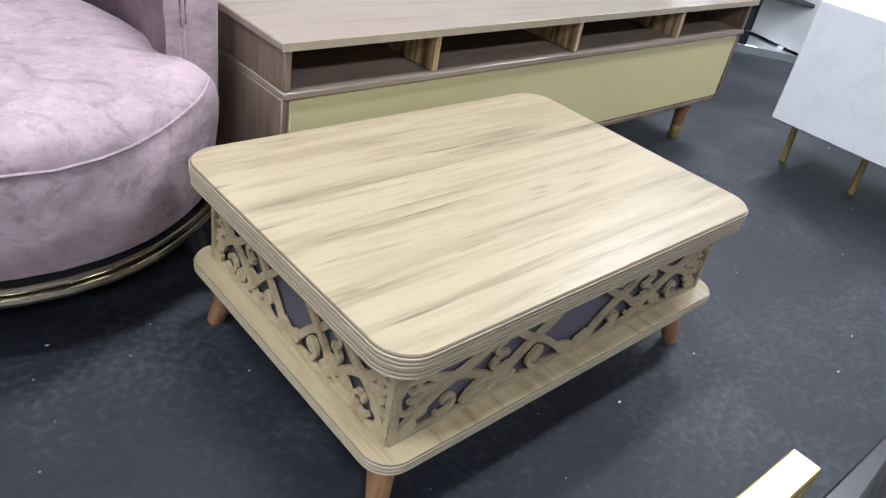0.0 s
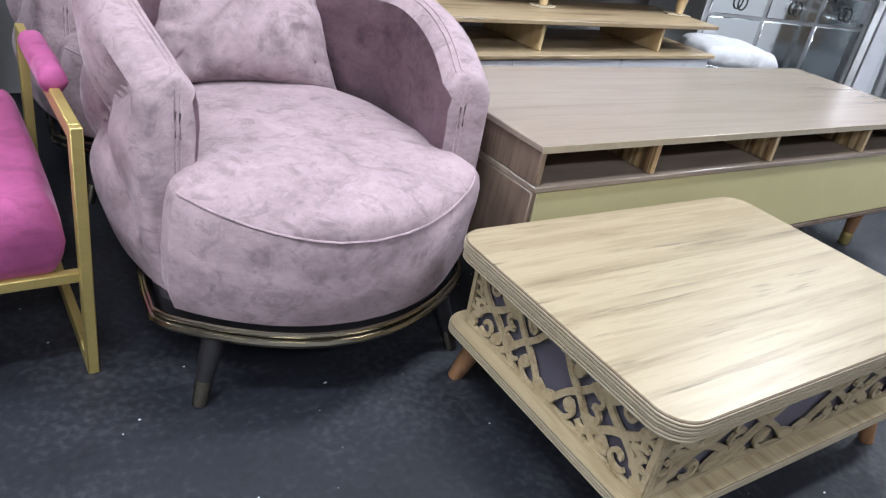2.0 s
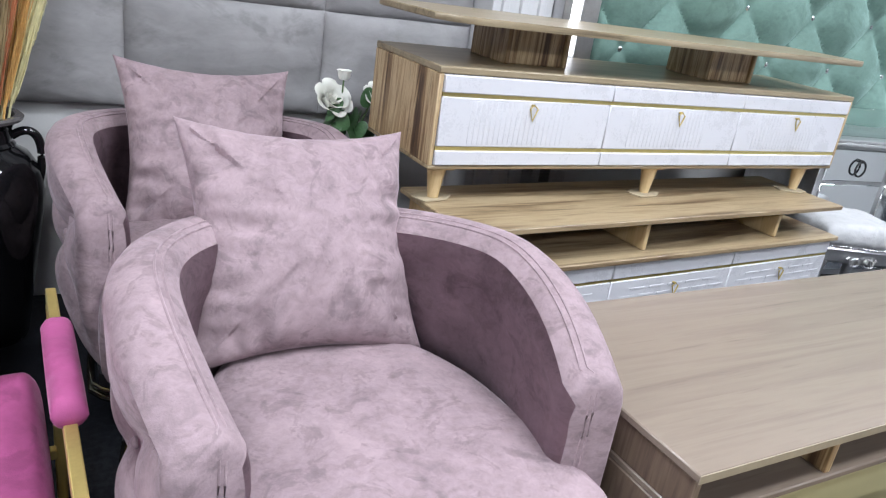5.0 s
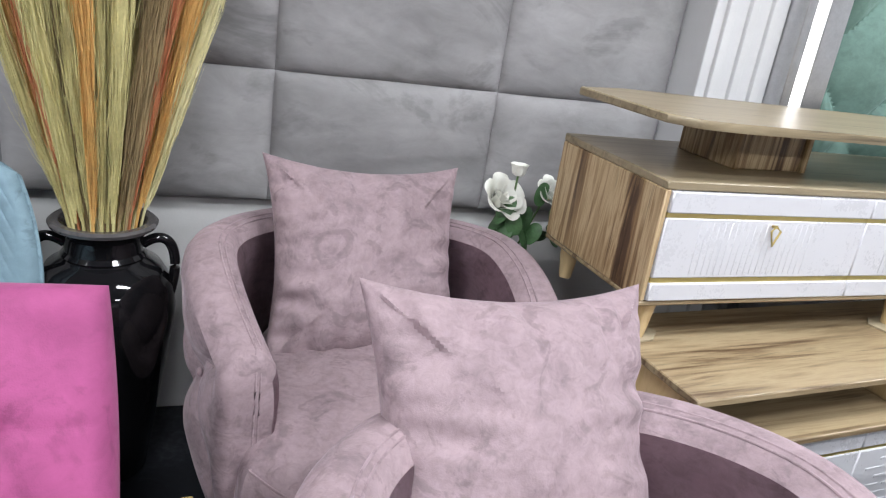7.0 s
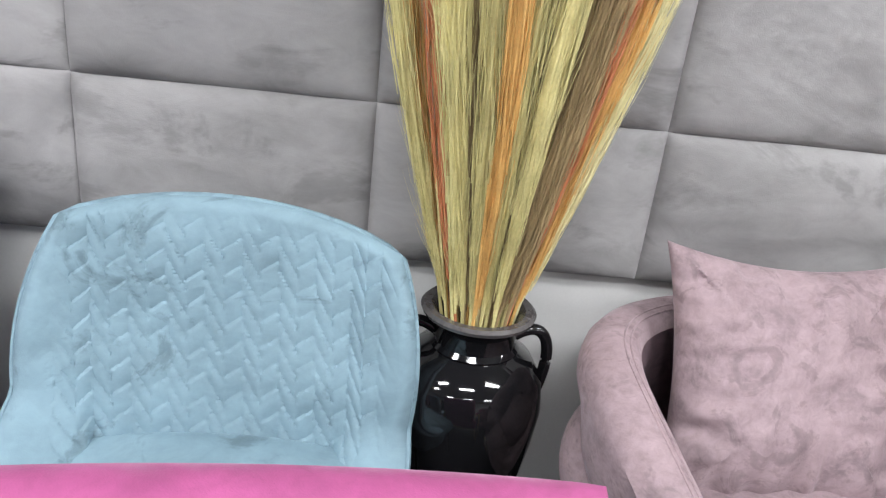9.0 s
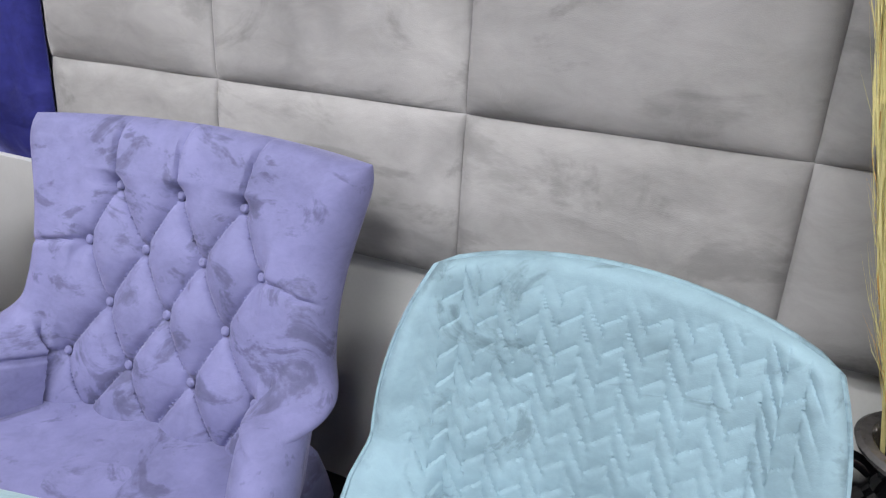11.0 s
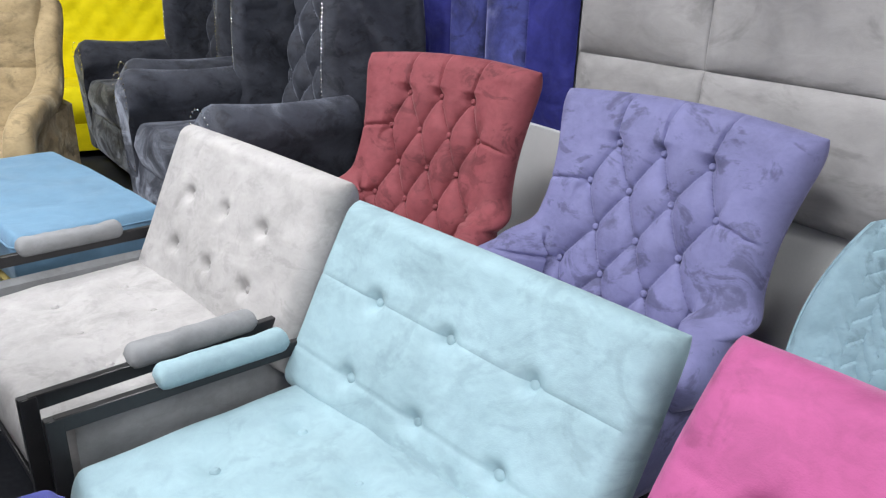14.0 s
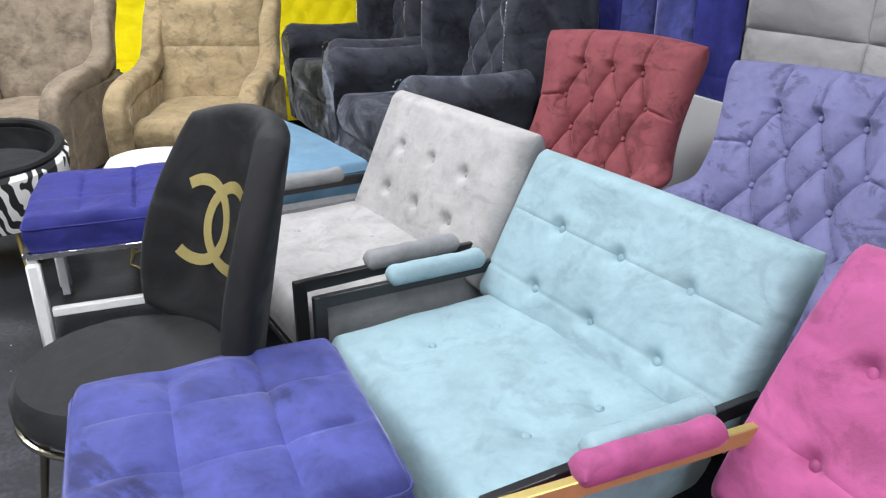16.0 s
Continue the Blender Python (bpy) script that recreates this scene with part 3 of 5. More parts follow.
        y = (-0.335 - 0.165 * (1 - (x / 0.345) ** 2) if s < 0 else -0.335 + 0.69 * s)
        plan.append((x, y))
    bm = bmesh.new()
    rings = []
    levels = ((0.19, 0.95), (0.23, 0.985), (0.30, 1.0), (0.36, 1.0), (0.40, 0.992), (0.425, 0.975), (0.444, 0.94), (0.457, 0.87), (0.466, 0.72), (0.471, 0.5), (0.474, 0.25))
    for z, k in levels:
        ring = []
        for x, y in plan:
            yy = -0.02 + (y + 0.02) * k
            dz = 0.008 * noise.noise(Vector((x * 6, yy * 6, z * 4))) if z > 0.42 else 0
            front = 1.0 + 0.02 * noise.noise(Vector((x * 5, z * 9, 1.3)))
            ring.append(bm.verts.new((x * k * front, yy * front, z + dz)))
        rings.append(ring)
    for A, B in zip(rings, rings[1:]):
        for k in range(n):
            bm.faces.new((A[k], A[(k + 1) % n], B[(k + 1) % n], B[k]))
    bm.faces.new(rings[-1])
    bm.faces.new(rings[0][::-1])
    part("seat", bm, MAUVE, ch, "round seat with a seam along the front")
    bm = bmesh.new()
    seam = []
    for x, y in plan:
        if y < -0.33:
            z = 0.437 - 0.045 * (1 - (x / 0.345) ** 2)
            k = next(k0 + (k1 - k0) * (z - z0) / (z1 - z0) for (z0, k0), (z1, k1) in zip(levels, levels[1:]) if z0 <= z <= z1)
            yy = -0.02 + (y + 0.02) * k
            front = 1.002 + 0.02 * noise.noise(Vector((x * 5, z * 9, 1.3)))
            seam.append((x * k * front, yy * front, z))
    tube(bm, seam, 0.0026, 6)
    part("seat_seam", bm, MAUVE, ch)
    # base
    ringpts = []
    for i in range(n):
        x, y = plan[i]
        if y >= -0.336:
            t = math.tau * i / n
            x, y = 0.375 * math.cos(t), -0.3 + 0.7 * math.sin(t)
        else:
            x, y = x * 1.03, y * 0.99
        ringpts.append((x * 0.97, y * 0.97))
    bm = bmesh.new()
    slab(bm, [(x * 0.95, y * 0.95) for x, y in ringpts], 0.15, 0.195, 0.004)
    part("plinth", bm, BLACKWOOD, ch)
    bm = bmesh.new()
    tube(bm, [(x, y, 0.152) for x, y in ringpts], 0.010, 8, True)
    tube(bm, [(x, y, 0.172) for x, y in ringpts], 0.006, 8, True)
    part("base_ring", bm, BRASS, ch, "antique brass ring")
    for x, y in ((-0.26, -0.36), (0.26, -0.36), (-0.26, 0.28), (0.26, 0.28)):
        fx, fy = x * 1.17, y * 1.12
        bm = bmesh.new()
        tube(bm, [(x, y, 0.155), (x * 0.3 + fx * 0.7, y * 0.3 + fy * 0.7, 0.05)], 0.026, 14, r1=0.018)
        leg = part("leg", bm, BLACKWOOD, ch)
        bm = bmesh.new()
        tube(bm, [(x * 0.3 + fx * 0.7, y * 0.3 + fy * 0.7, 0.052), (fx, fy, 0.0)], 0.0185, 14, r1=0.015)
        part("ferrule", bm, BRASS, leg, "brass foot cap")
    return ch


tub_chair(pose(0.497, 1.56, 0, 0, 0, 1) @ Matrix.Diagonal((1.015, 1.015, 1.015, 1.0)), "mauve velvet tub armchair with tufted shell and brass ring base")
tub_chair(pose(0.40, 2.53, 0, 0, 0, 3), "mauve velvet tub armchair standing against the padded wall")


def cushion(m, w, label, seed, zipper=False):
    cu = thing("cushion", label, "cushion", m, "mauve cushions")

    def fr(x, y):
        g = 0.016 * math.sin(x * 9 + seed) * math.sin(y * 7 + seed * 2)
        e = min(w / 2 - abs(x), w / 2 - abs(y))
        return g * 0.6 + wrinkle(x, y, 0.022, 7, seed) + 0.07 * noise.noise(Vector((x * 30 if abs(y) > abs(x) else x * 8, y * 30 if abs(x) > abs(y) else y * 8, seed))) * math.exp(-e / 0.08) + wrinkle(x, y, 0.005, 24, seed + 3)
    bm = pad(w * 1.03, w * 1.03, 0.20, 0.23, 100, 100, fr, 0.9, -0.05, pinch=0.125)
    part("cover", bm, MAUVE, cu)
    if zipper:
        bm = boxes((-0.004, 0.004, -0.002, 0.003, -0.03, 0.0), (-0.006, 0.006, -0.002, 0.006, -0.004, 0.006), bev=0.001)
        z = part("zip_pull", bm, CHROME, cu, "small steel zip pull")
        z.matrix_basis = pose(-0.17, -w / 2 + 0.002, 0.012)
    return cu


cushion(pose(0.47, 1.90, 0.672, 59, 0, 5) @ pose(0, 0, 0, 0, 0, -3), 0.50, "mauve velvet cushion leaning in the tub armchair", 1.0)
cushion(pose(0.405, 2.71, 0.648, 65, 0, 4) @ pose(0, 0, 0, 0, 0, -2), 0.50, "mauve velvet cushion with zip leaning in the rear armchair", 4.0, True)


# ---- coffee table ----
def ribbon(bm, pts, w0, w1=None, y0=0.0, y1=0.006, taper=False):
    """A flat strip of board cut along a curve in the xz plane."""
    n = len(pts)
    A = []
    for i, p in enumerate(pts):
        p = Vector(p)
        d = (Vector(pts[min(i + 1, n - 1)]) - Vector(pts[max(i - 1, 0)])).normalized()
        k = i / (n - 1)
        w = w0 + ((w1 if w1 is not None else w0) - w0) * k
        if taper:
            w = w0 * max(0.08, math.sin(math.pi * min(1, 0.12 + k * 0.88)) ** 0.7)
        s = Vector((-d.y, d.x)) * w / 2
        A.append([bm.verts.new((q.x, y, q.y)) for q in (p + s, p - s) for y in (y0, y1)])
    for a, b in zip(A, A[1:]):
        for i, j in ((0, 2), (3, 1), (1, 0), (2, 3)):
            bm.faces.new((a[i], a[j], b[j], b[i]))
    bm.faces.new((A[0][0], A[0][1], A[0][3], A[0][2]))
    bm.faces.new((A[-1][0], A[-1][2], A[-1][3], A[-1][1]))


def curve_pts(p0, p1, p2, p3, n=14):
    out = []
    for i in range(n + 1):
        t = i / n
        out.append(tuple((1 - t) ** 3 * a + 3 * t * (1 - t) ** 2 * b + 3 * t * t * (1 - t) * c + t ** 3 * d for a, b, c, d in zip(p0, p1, p2, p3)))
    return out


def spiral_pts(cx, cz, r, a0, turns, sgn=1, n=16):
    return [(cx + r * (1 - 0.75 * i / n) * math.cos(a0 + sgn * turns * math.tau * i / n), cz + r * (1 - 0.75 * i / n) * math.sin(a0 + sgn * turns * math.tau * i / n)) for i in range(n + 1)]


def fretwork(L, H):
    """Scrolled lattice board, facing -y, centred on x, from z 0 to H."""
    bm = bmesh.new()
    h, l = H / 2, L / 2
    lane = [0]

    def put(pts, w, taper=False):
        # each strip lies a hair off the others so that crossings stay clean
        lane[0] += 1
        o = 0.00012 * (lane[0] % 23)
        ribbon(bm, pts, w, None, -0.006 - o, 0.0, taper)
    box(bm, -l, -l + 0.012, -0.0095, 0.0, 0, H, 0)
    box(bm, l - 0.012, l, -0.0095, 0.0, 0, H, 0)
    box(bm, -l + 0.012, l - 0.012, -0.0095, 0.0, 0, 0.008, 0)
    box(bm, -l + 0.012, l - 0.012, -0.0095, 0.0, H - 0.008, H, 0)
    for sx in (-1, 1):
        for sz in (-1, 1):
            P = lambda x, z: (sx * x * l, h + sz * z * h)
            put(curve_pts(P(-0.01, 0.98), P(0.09, 0.92), P(0.13, 0.35), P(0.29, 0.0)), 0.014)
            put(curve_pts(P(0.28, 0.02), P(0.40, -0.30), P(0.46, -0.80), P(0.60, -0.96)), 0.015)
            put(curve_pts(P(0.34, 0.96), P(0.48, 0.70), P(0.58, 0.15), P(0.72, 0.0)), 0.015)
            put(curve_pts(P(0.71, 0.02), P(0.82, -0.15), P(0.90, -0.55), P(0.985, -0.95)), 0.016)
            put(curve_pts(P(0.20, 0.97), P(0.30, 0.80), P(0.33, 0.5), P(0.24, 0.42)), 0.010)
            put(curve_pts(P(0.44, 0.0), P(0.53, 0.05), P(0.54, 0.30), P(0.47, 0.36)), 0.010)
            put(curve_pts(P(0.80, 0.02), P(0.90, 0.02), P(0.93, 0.28), P(0.86, 0.36)), 0.010)
            for x, z, r, a, tn, sg in ((0.42, 0.50, 0.30, 2.6, 0.9, -1), (0.74, 0.58, 0.30, 0.6, 0.9, 1), (0.92, -0.20, 0.24, 0.2, 0.9, -1)):
                pts = spiral_pts(0, 0, r * h, a, tn, sg)
                put([(sx * (x * l + px), h + sz * (z * h + pz)) for px, pz in pts], 0.009)
            for x, z, dx, dz in ((0.06, 0.80, 0.14, -0.34), (0.245, 0.50, -0.05, -0.30), (0.475, 0.40, -0.05, 0.22), (0.60, 0.62, 0.12, 0.40), (0.865, 0.42, -0.05, 0.26), (0.93, 0.80, 0.09, 0.24)):
                put([P(x - dx / 2, z - dz / 2), P(x - dx * 0.2, z - dz * 0.05), P(x + dx * 0.2, z + dz * 0.3), P(x + dx / 2, z + dz / 2)], 0.028, True)
    return bm


ct = thing("coffee_table", "oak-print coffee table with scroll fretwork sides and lower shelf", "coffee table", pose(1.195, 0.785, 0, 0, 0, 1.2))
bm = bmesh.new()
slab(bm, round_rect(0.938, 0.645, 0.06), 0.3685, 0.372, 0.001)
part("tabletop", bm, OAK_X, ct, "oak-print top with rounded corners")
bm, bg = bmesh.new(), bmesh.new()
for k in range(6):
    w = 0.945 - (0.004 if k < 3 else 0)
    slab(bm, round_rect(w, w - 0.293, 0.06), 0.3280 + 0.0070 * k, 0.3322 + 0.0070 * k, 0.0008)
    slab(bg, round_rect(w - 0.004, w - 0.297, 0.06), 0.3320 + 0.0070 * k, 0.3352 + 0.0070 * k - (0.0002 if k == 5 else 0), 0.0004)
part("edge_band", bm, EDGE, ct, "layered board edge")
part("edge_groove", bg, EDGEDARK, ct)
bm = bmesh.new()
slab(bm, round_rect(0.928, 0.640, 0.05), 0.1552, 0.158, 0.0008)
part("lower_shelf", bm, OAK_Y, ct)
bm, bg = bmesh.new(), bmesh.new()
for k in range(3):
    slab(bm, round_rect(0.932, 0.644, 0.05), 0.136 + 0.0066 * k, 0.140 + 0.0066 * k, 0.0008)
    slab(bg, round_rect(0.928, 0.640, 0.05), 0.1398 + 0.0066 * k, 0.1428 + 0.0066 * k - (0.0008 if k == 2 else 0), 0.0004)
part("shelf_edge", bm, EDGE, ct)
part("shelf_groove", bg, EDGEDARK, ct)
BX, BY = 0.84, 0.55
part("body_panel", boxes((-BX / 2 + 0.007, BX / 2 - 0.007, -BY / 2 + 0.007, BY / 2 - 0.007, 0.158, 0.328)), GREYBACK, ct, "slate grey inner box")
for ang, ln, off in ((0, BX, BY), (180, BX, BY), (90, BY, BX), (270, BY, BX)):
    fr = part("fretwork", fretwork(ln + 0.012, 0.166), OAK_Y if ang % 180 else OAK_X, ct, "cut oak-print scroll lattice", False)
    fr.matrix_basis = pose(0, 0, 0.1585, 0, 0, ang) @ pose(0, -off / 2 - 0.001, 0)
for sx in (-1, 1):
    for sy in (-1, 1):
        bm = bmesh.new()
        tube(bm, [(sx * 0.395, sy * 0.245, 0.137), (sx * 0.425, sy * 0.28, 0.0)], 0.028, 16, r1=0.017)
        part("leg", bm, LEGWOOD, ct, "splayed turned wooden leg")


# ---- walnut television unit ----
tv = thing("tv_unit", "walnut-print television unit with open niches and straw-yellow front", "tv unit", pose(0.955, 1.155, 0, 0, 0, 1.6))
TL, TD = 1.86, 0.60
part("top_board", boxes((-0.012, TL + 0.012, -0.012, TD, 0.520, 0.538)), WALNUT_X, tv, "glossy walnut-print top")
part("top_edge", boxes((-0.0125, TL + 0.0125, -0.0135, -0.0115, 0.5205, 0.5375), bev=0), EDGE, tv)
for x0 in (0.0, TL - 0.018):
    part("side_panel", boxes((x0, x0 + 0.018, 0.0, TD, 0.432, 0.52)), WALNUT, tv)
part("niche_floor", boxes((0.0, TL, -0.004, TD, 0.415, 0.4315)), WALNUT_X, tv)
part("back_board", boxes((0.018, TL - 0.018, TD - 0.01, TD - 0.002, 0.432, 0.52)), WALNUT, tv)
for x in (0.40, 0.915, 1.43):
    part("divider", boxes((x - 0.009, x + 0.009, 0.002, TD - 0.01, 0.432, 0.5198)), OAK_Z, tv)
for x, ys in ((1.43 - 0.0092, (0.12, 0.17)), (TL - 0.0182, (0.1, 0.16))):
    for y in ys:
        bm = bmesh.new()
        lathe(bm, [(0.0, 0.002), (0.006, 0.002), (0.007, 0.0)], 10, pose(x, y, 0.49, 0, -90, 0))
        part("screw_cap", bm, SCREW, tv)
part("carcass", boxes((0.0, 0.018, 0.004, TD, 0.165, 0.4149), (TL - 0.018, TL, 0.004, TD, 0.165, 0.4149), (0.018, TL - 0.018, 0.004, TD, 0.165, 0.182), (0.018, TL - 0.018, TD - 0.012, TD, 0.182, 0.4149)), WALNUT, tv)
part("drop_front", boxes((0.02, TL - 0.02, 0.006, 0.022, 0.184, 0.413)), CREAM, tv, "straw-yellow drop front")
for x, y in ((0.1, 0.07), (TL - 0.1, 0.07), (0.1, TD - 0.07), (TL - 0.1, TD - 0.07)):
    bm = bmesh.new()
    tube(bm, [(x, y, 0.166), (x, y, 0.05)], 0.029, 18, r1=0.02)
    leg = part("leg", bm, LEGWOOD, tv)
    bm = bmesh.new()
    lathe(bm, [(0.0, 0.0), (0.017, 0.0), (0.02, 0.006), (0.0195, 0.03), (0.0215, 0.034), (0.0215, 0.046), (0.02, 0.052), (0.0, 0.052)], 18, pose(x, y, 0))
    part("ferrule", bm, GOLD, leg, "polished brass foot")


# ---- stacked white and oak units ----
def diamond_pull(parent, x, y, z):
    bm = bmesh.new()
    pts = [(x, y - 0.012, z + 0.018), (x + 0.014, y - 0.014, z + 0.006), (x, y - 0.014, z - 0.03), (x - 0.014, y - 0.014, z + 0.006)]
    tube(bm, pts, 0.0028, 6, True)
    tube(bm, [(x, y, z + 0.014), (x, y - 0.013, z + 0.016)], 0.004, 6)
    part("handle", bm, GOLD, parent, "gold kite-shaped ring pull")


lo_ = thing("low_tv_unit", "oak-print television unit with white drawers under another unit", "tv unit", pose(0.98, 2.085, 0, 0, 0, 4.5))
LL, LD = 1.80, 0.40
part("top_board", boxes((0, LL, 0, LD, 0.582, 0.600)), OAKSHELF, lo_)
part("niche_floor", boxes((-0.02, LL + 0.02, -0.015, LD, 0.455, 0.473)), OAKSHELF, lo_)
for x in (0.04, 0.75, 1.46):
    part("divider", boxes((x, x + 0.018, 0.04, LD, 0.4732, 0.5818)), PALEWOOD, lo_)
part("carcass", boxes((0, LL, 0.018, LD, 0.19, 0.4548)), WHITE, lo_)
for k in range(3):
    x = k * LL / 3
    dr = part("drawer_front", boxes((x + 0.002, x + LL / 3 - 0.002, 0.0, 0.0178, 0.19, 0.388)), WHITE, lo_)
    part("upper_strip", boxes((x + 0.002, x + LL / 3 - 0.002, 0.0, 0.0178, 0.398, 0.453)), WHITE, dr)
    part("gold_strip", boxes((x + 0.002, x + LL / 3 - 0.002, 0.004, 0.0176, 0.3885, 0.3975), bev=0), GOLDPAINT, dr)
    bm = bmesh.new()
    for r in range(6):
        for c in range(6):
            cx = x + 0.05 + c * 0.09 + (0.045 if r % 2 else 0)
            if cx + 0.07 < x + LL / 3:
                box(bm, cx, cx + 0.07, -0.0013, 0.001, 0.21 + r * 0.028, 0.218 + r * 0.028, 0.001)
    tagged(part("relief", bm, WHITE, dr, "small raised dashes"), kind="stuff")
    diamond_pull(dr, x + LL / 6, 0.0, 0.345)
for x in (0.08, LL / 2, LL - 0.08):
    for y in (0.06, LD - 0.06):
        bm = bmesh.new()
        tube(bm, [(x, y, 0.19), (x, y, 0.0)], 0.026, 14, r1=0.016)
        part("leg", bm, PALEWOOD, lo_)

up = thing("tv_stand", "oak-print television stand with white gold-striped drawers and raised shelf", "tv stand", pose(0.950, 2.320, 0, 0, 0, 2.0))
UL, UD, UB, UT = 1.90, 0.453, 0.707, 1.006
part("top_board", boxes((0, UL, 0, UD, UT - 0.02, UT)), OAK_X, up)
part("bottom_board", boxes((0, UL, 0, UD, UB, UB + 0.012)), OAKSHELF, up)
part("side_panel", boxes((0, 0.016, 0.0, UD, UB + 0.012, UT - 0.02)), OAK_Z, up, "oak-print side with strong grain")
part("side_panel", boxes((UL - 0.016, UL, 0.0, UD, UB + 0.012, UT - 0.02)), OAK_Z, up)
part("back_board", boxes((0.016, UL - 0.016, UD - 0.01, UD, UB + 0.012, UT - 0.02)), WHITE, up)
for k in range(3):
    x = 0.017 + k * (UL - 0.034) / 3
    w = (UL - 0.034) / 3
    rows = ((UB + 0.014, 0.765), (0.777, 0.922), (0.934, UT - 0.022))
    dr = part("drawer_front", boxes((x + 0.001, x + w - 0.001, -0.002, 0.018, *rows[1])), WHITE, up, "white lacquer front")
    for a, b in (rows[0], rows[2]):
        part("border_strip", boxes((x + 0.001, x + w - 0.001, -0.006, 0.018, a, b)), WHITE, dr)
    for z in (0.7655, 0.9225):
        part("gold_strip", boxes((x + 0.001, x + w - 0.001, 0.001, 0.017, z, z + 0.011), bev=0), GOLDPAINT, dr, "gold stripe")
    bm = bmesh.new()
    for c in range(20):
        box(bm, x + 0.1 + c * 0.018, x + 0.112 + c * 0.018, -0.0029, 0.0, 0.785, 0.914, 0.0012)
    tagged(part("relief", bm, WHITE, dr, "fine vertical ribs"), kind="stuff")
    diamond_pull(dr, x + w / 2, -0.004, 0.895)
bm = bmesh.new()
slab(bm, [(-0.06, 0.33), (-0.03, 0.02), (0.03, -0.03), (0.1, -0.04), (UL - 0.1, -0.04), (UL - 0.02, 0.0), (UL - 0.02, 0.36), (0.1, 0.38)], 1.126, 1.146, 0.003)
sh = part("raised_shelf", bm, OAK_X, up)
for x0, x1 in ((0.30, 0.54), (1.2, 1.44)):
    for b in ((x0, x0 + 0.016, 0.14, 0.36, UT, 1.126), (x1 - 0.016, x1, 0.14, 0.36, UT, 1.126), (x0 + 0.016, x1 - 0.016, 0.15, 0.166, UT, 1.126)):
        part("shelf_support", boxes(b), OAK_Z, up)
for x in (0.06, 0.93, UL - 0.13):
    for y in (0.05, UD - 0.05):
        bm = bmesh.new()
        tube(bm, [(x, y, UB), (x, y, 0.606)], 0.030, 14, r1=0.017)
        leg = part("leg", bm, PALEWOOD, up)
        part("mount_plate", boxes((x - 0.045, x + 0.045, y - 0.035, y + 0.035, UB - 0.008, UB - 0.0005)), PALEWOOD, leg)
for x, y, r in ((1.01, 2.385, 20), (1.875, 2.40, 12), (2.70, 2.43, -20)):
    cd = thing("cardboard_pad", "scrap of cardboard laid under a furniture leg", "cardboard", pose(x, y, 0.6, 0, 0, r), "cardboard pads")
    bm = bmesh.new()
    slab(bm, [(-0.06, -0.035), (0.02, -0.045), (0.065, -0.02), (0.055, 0.035), (-0.02, 0.045), (-0.065, 0.02)], 0.0005, 0.0055, 0.001)
    part("sheet", bm, CARD, cd)


# ---- metal-framed armchairs ----
def frame_loop(bm, x, y0, y1, zt, zl=0.0, w=0.022, h=0.034):
    bar(bm, (x, y0 + h / 2, zl), (x, y0 + h / 2, zt), w, h)
    bar(bm, (x, y0 + h / 2, zt - h / 2 + 0.001), (x, y1, zt - h / 2 + 0.001), w - 0.002, h)
    bar(bm, (x, y1 - h / 2, zl), (x, y1 - h / 2, zt - h), w, h)
    bar(bm, (x, y0 + h, zl + h / 2), (x, y1 - h, zl + h / 2), w - 0.002, h)


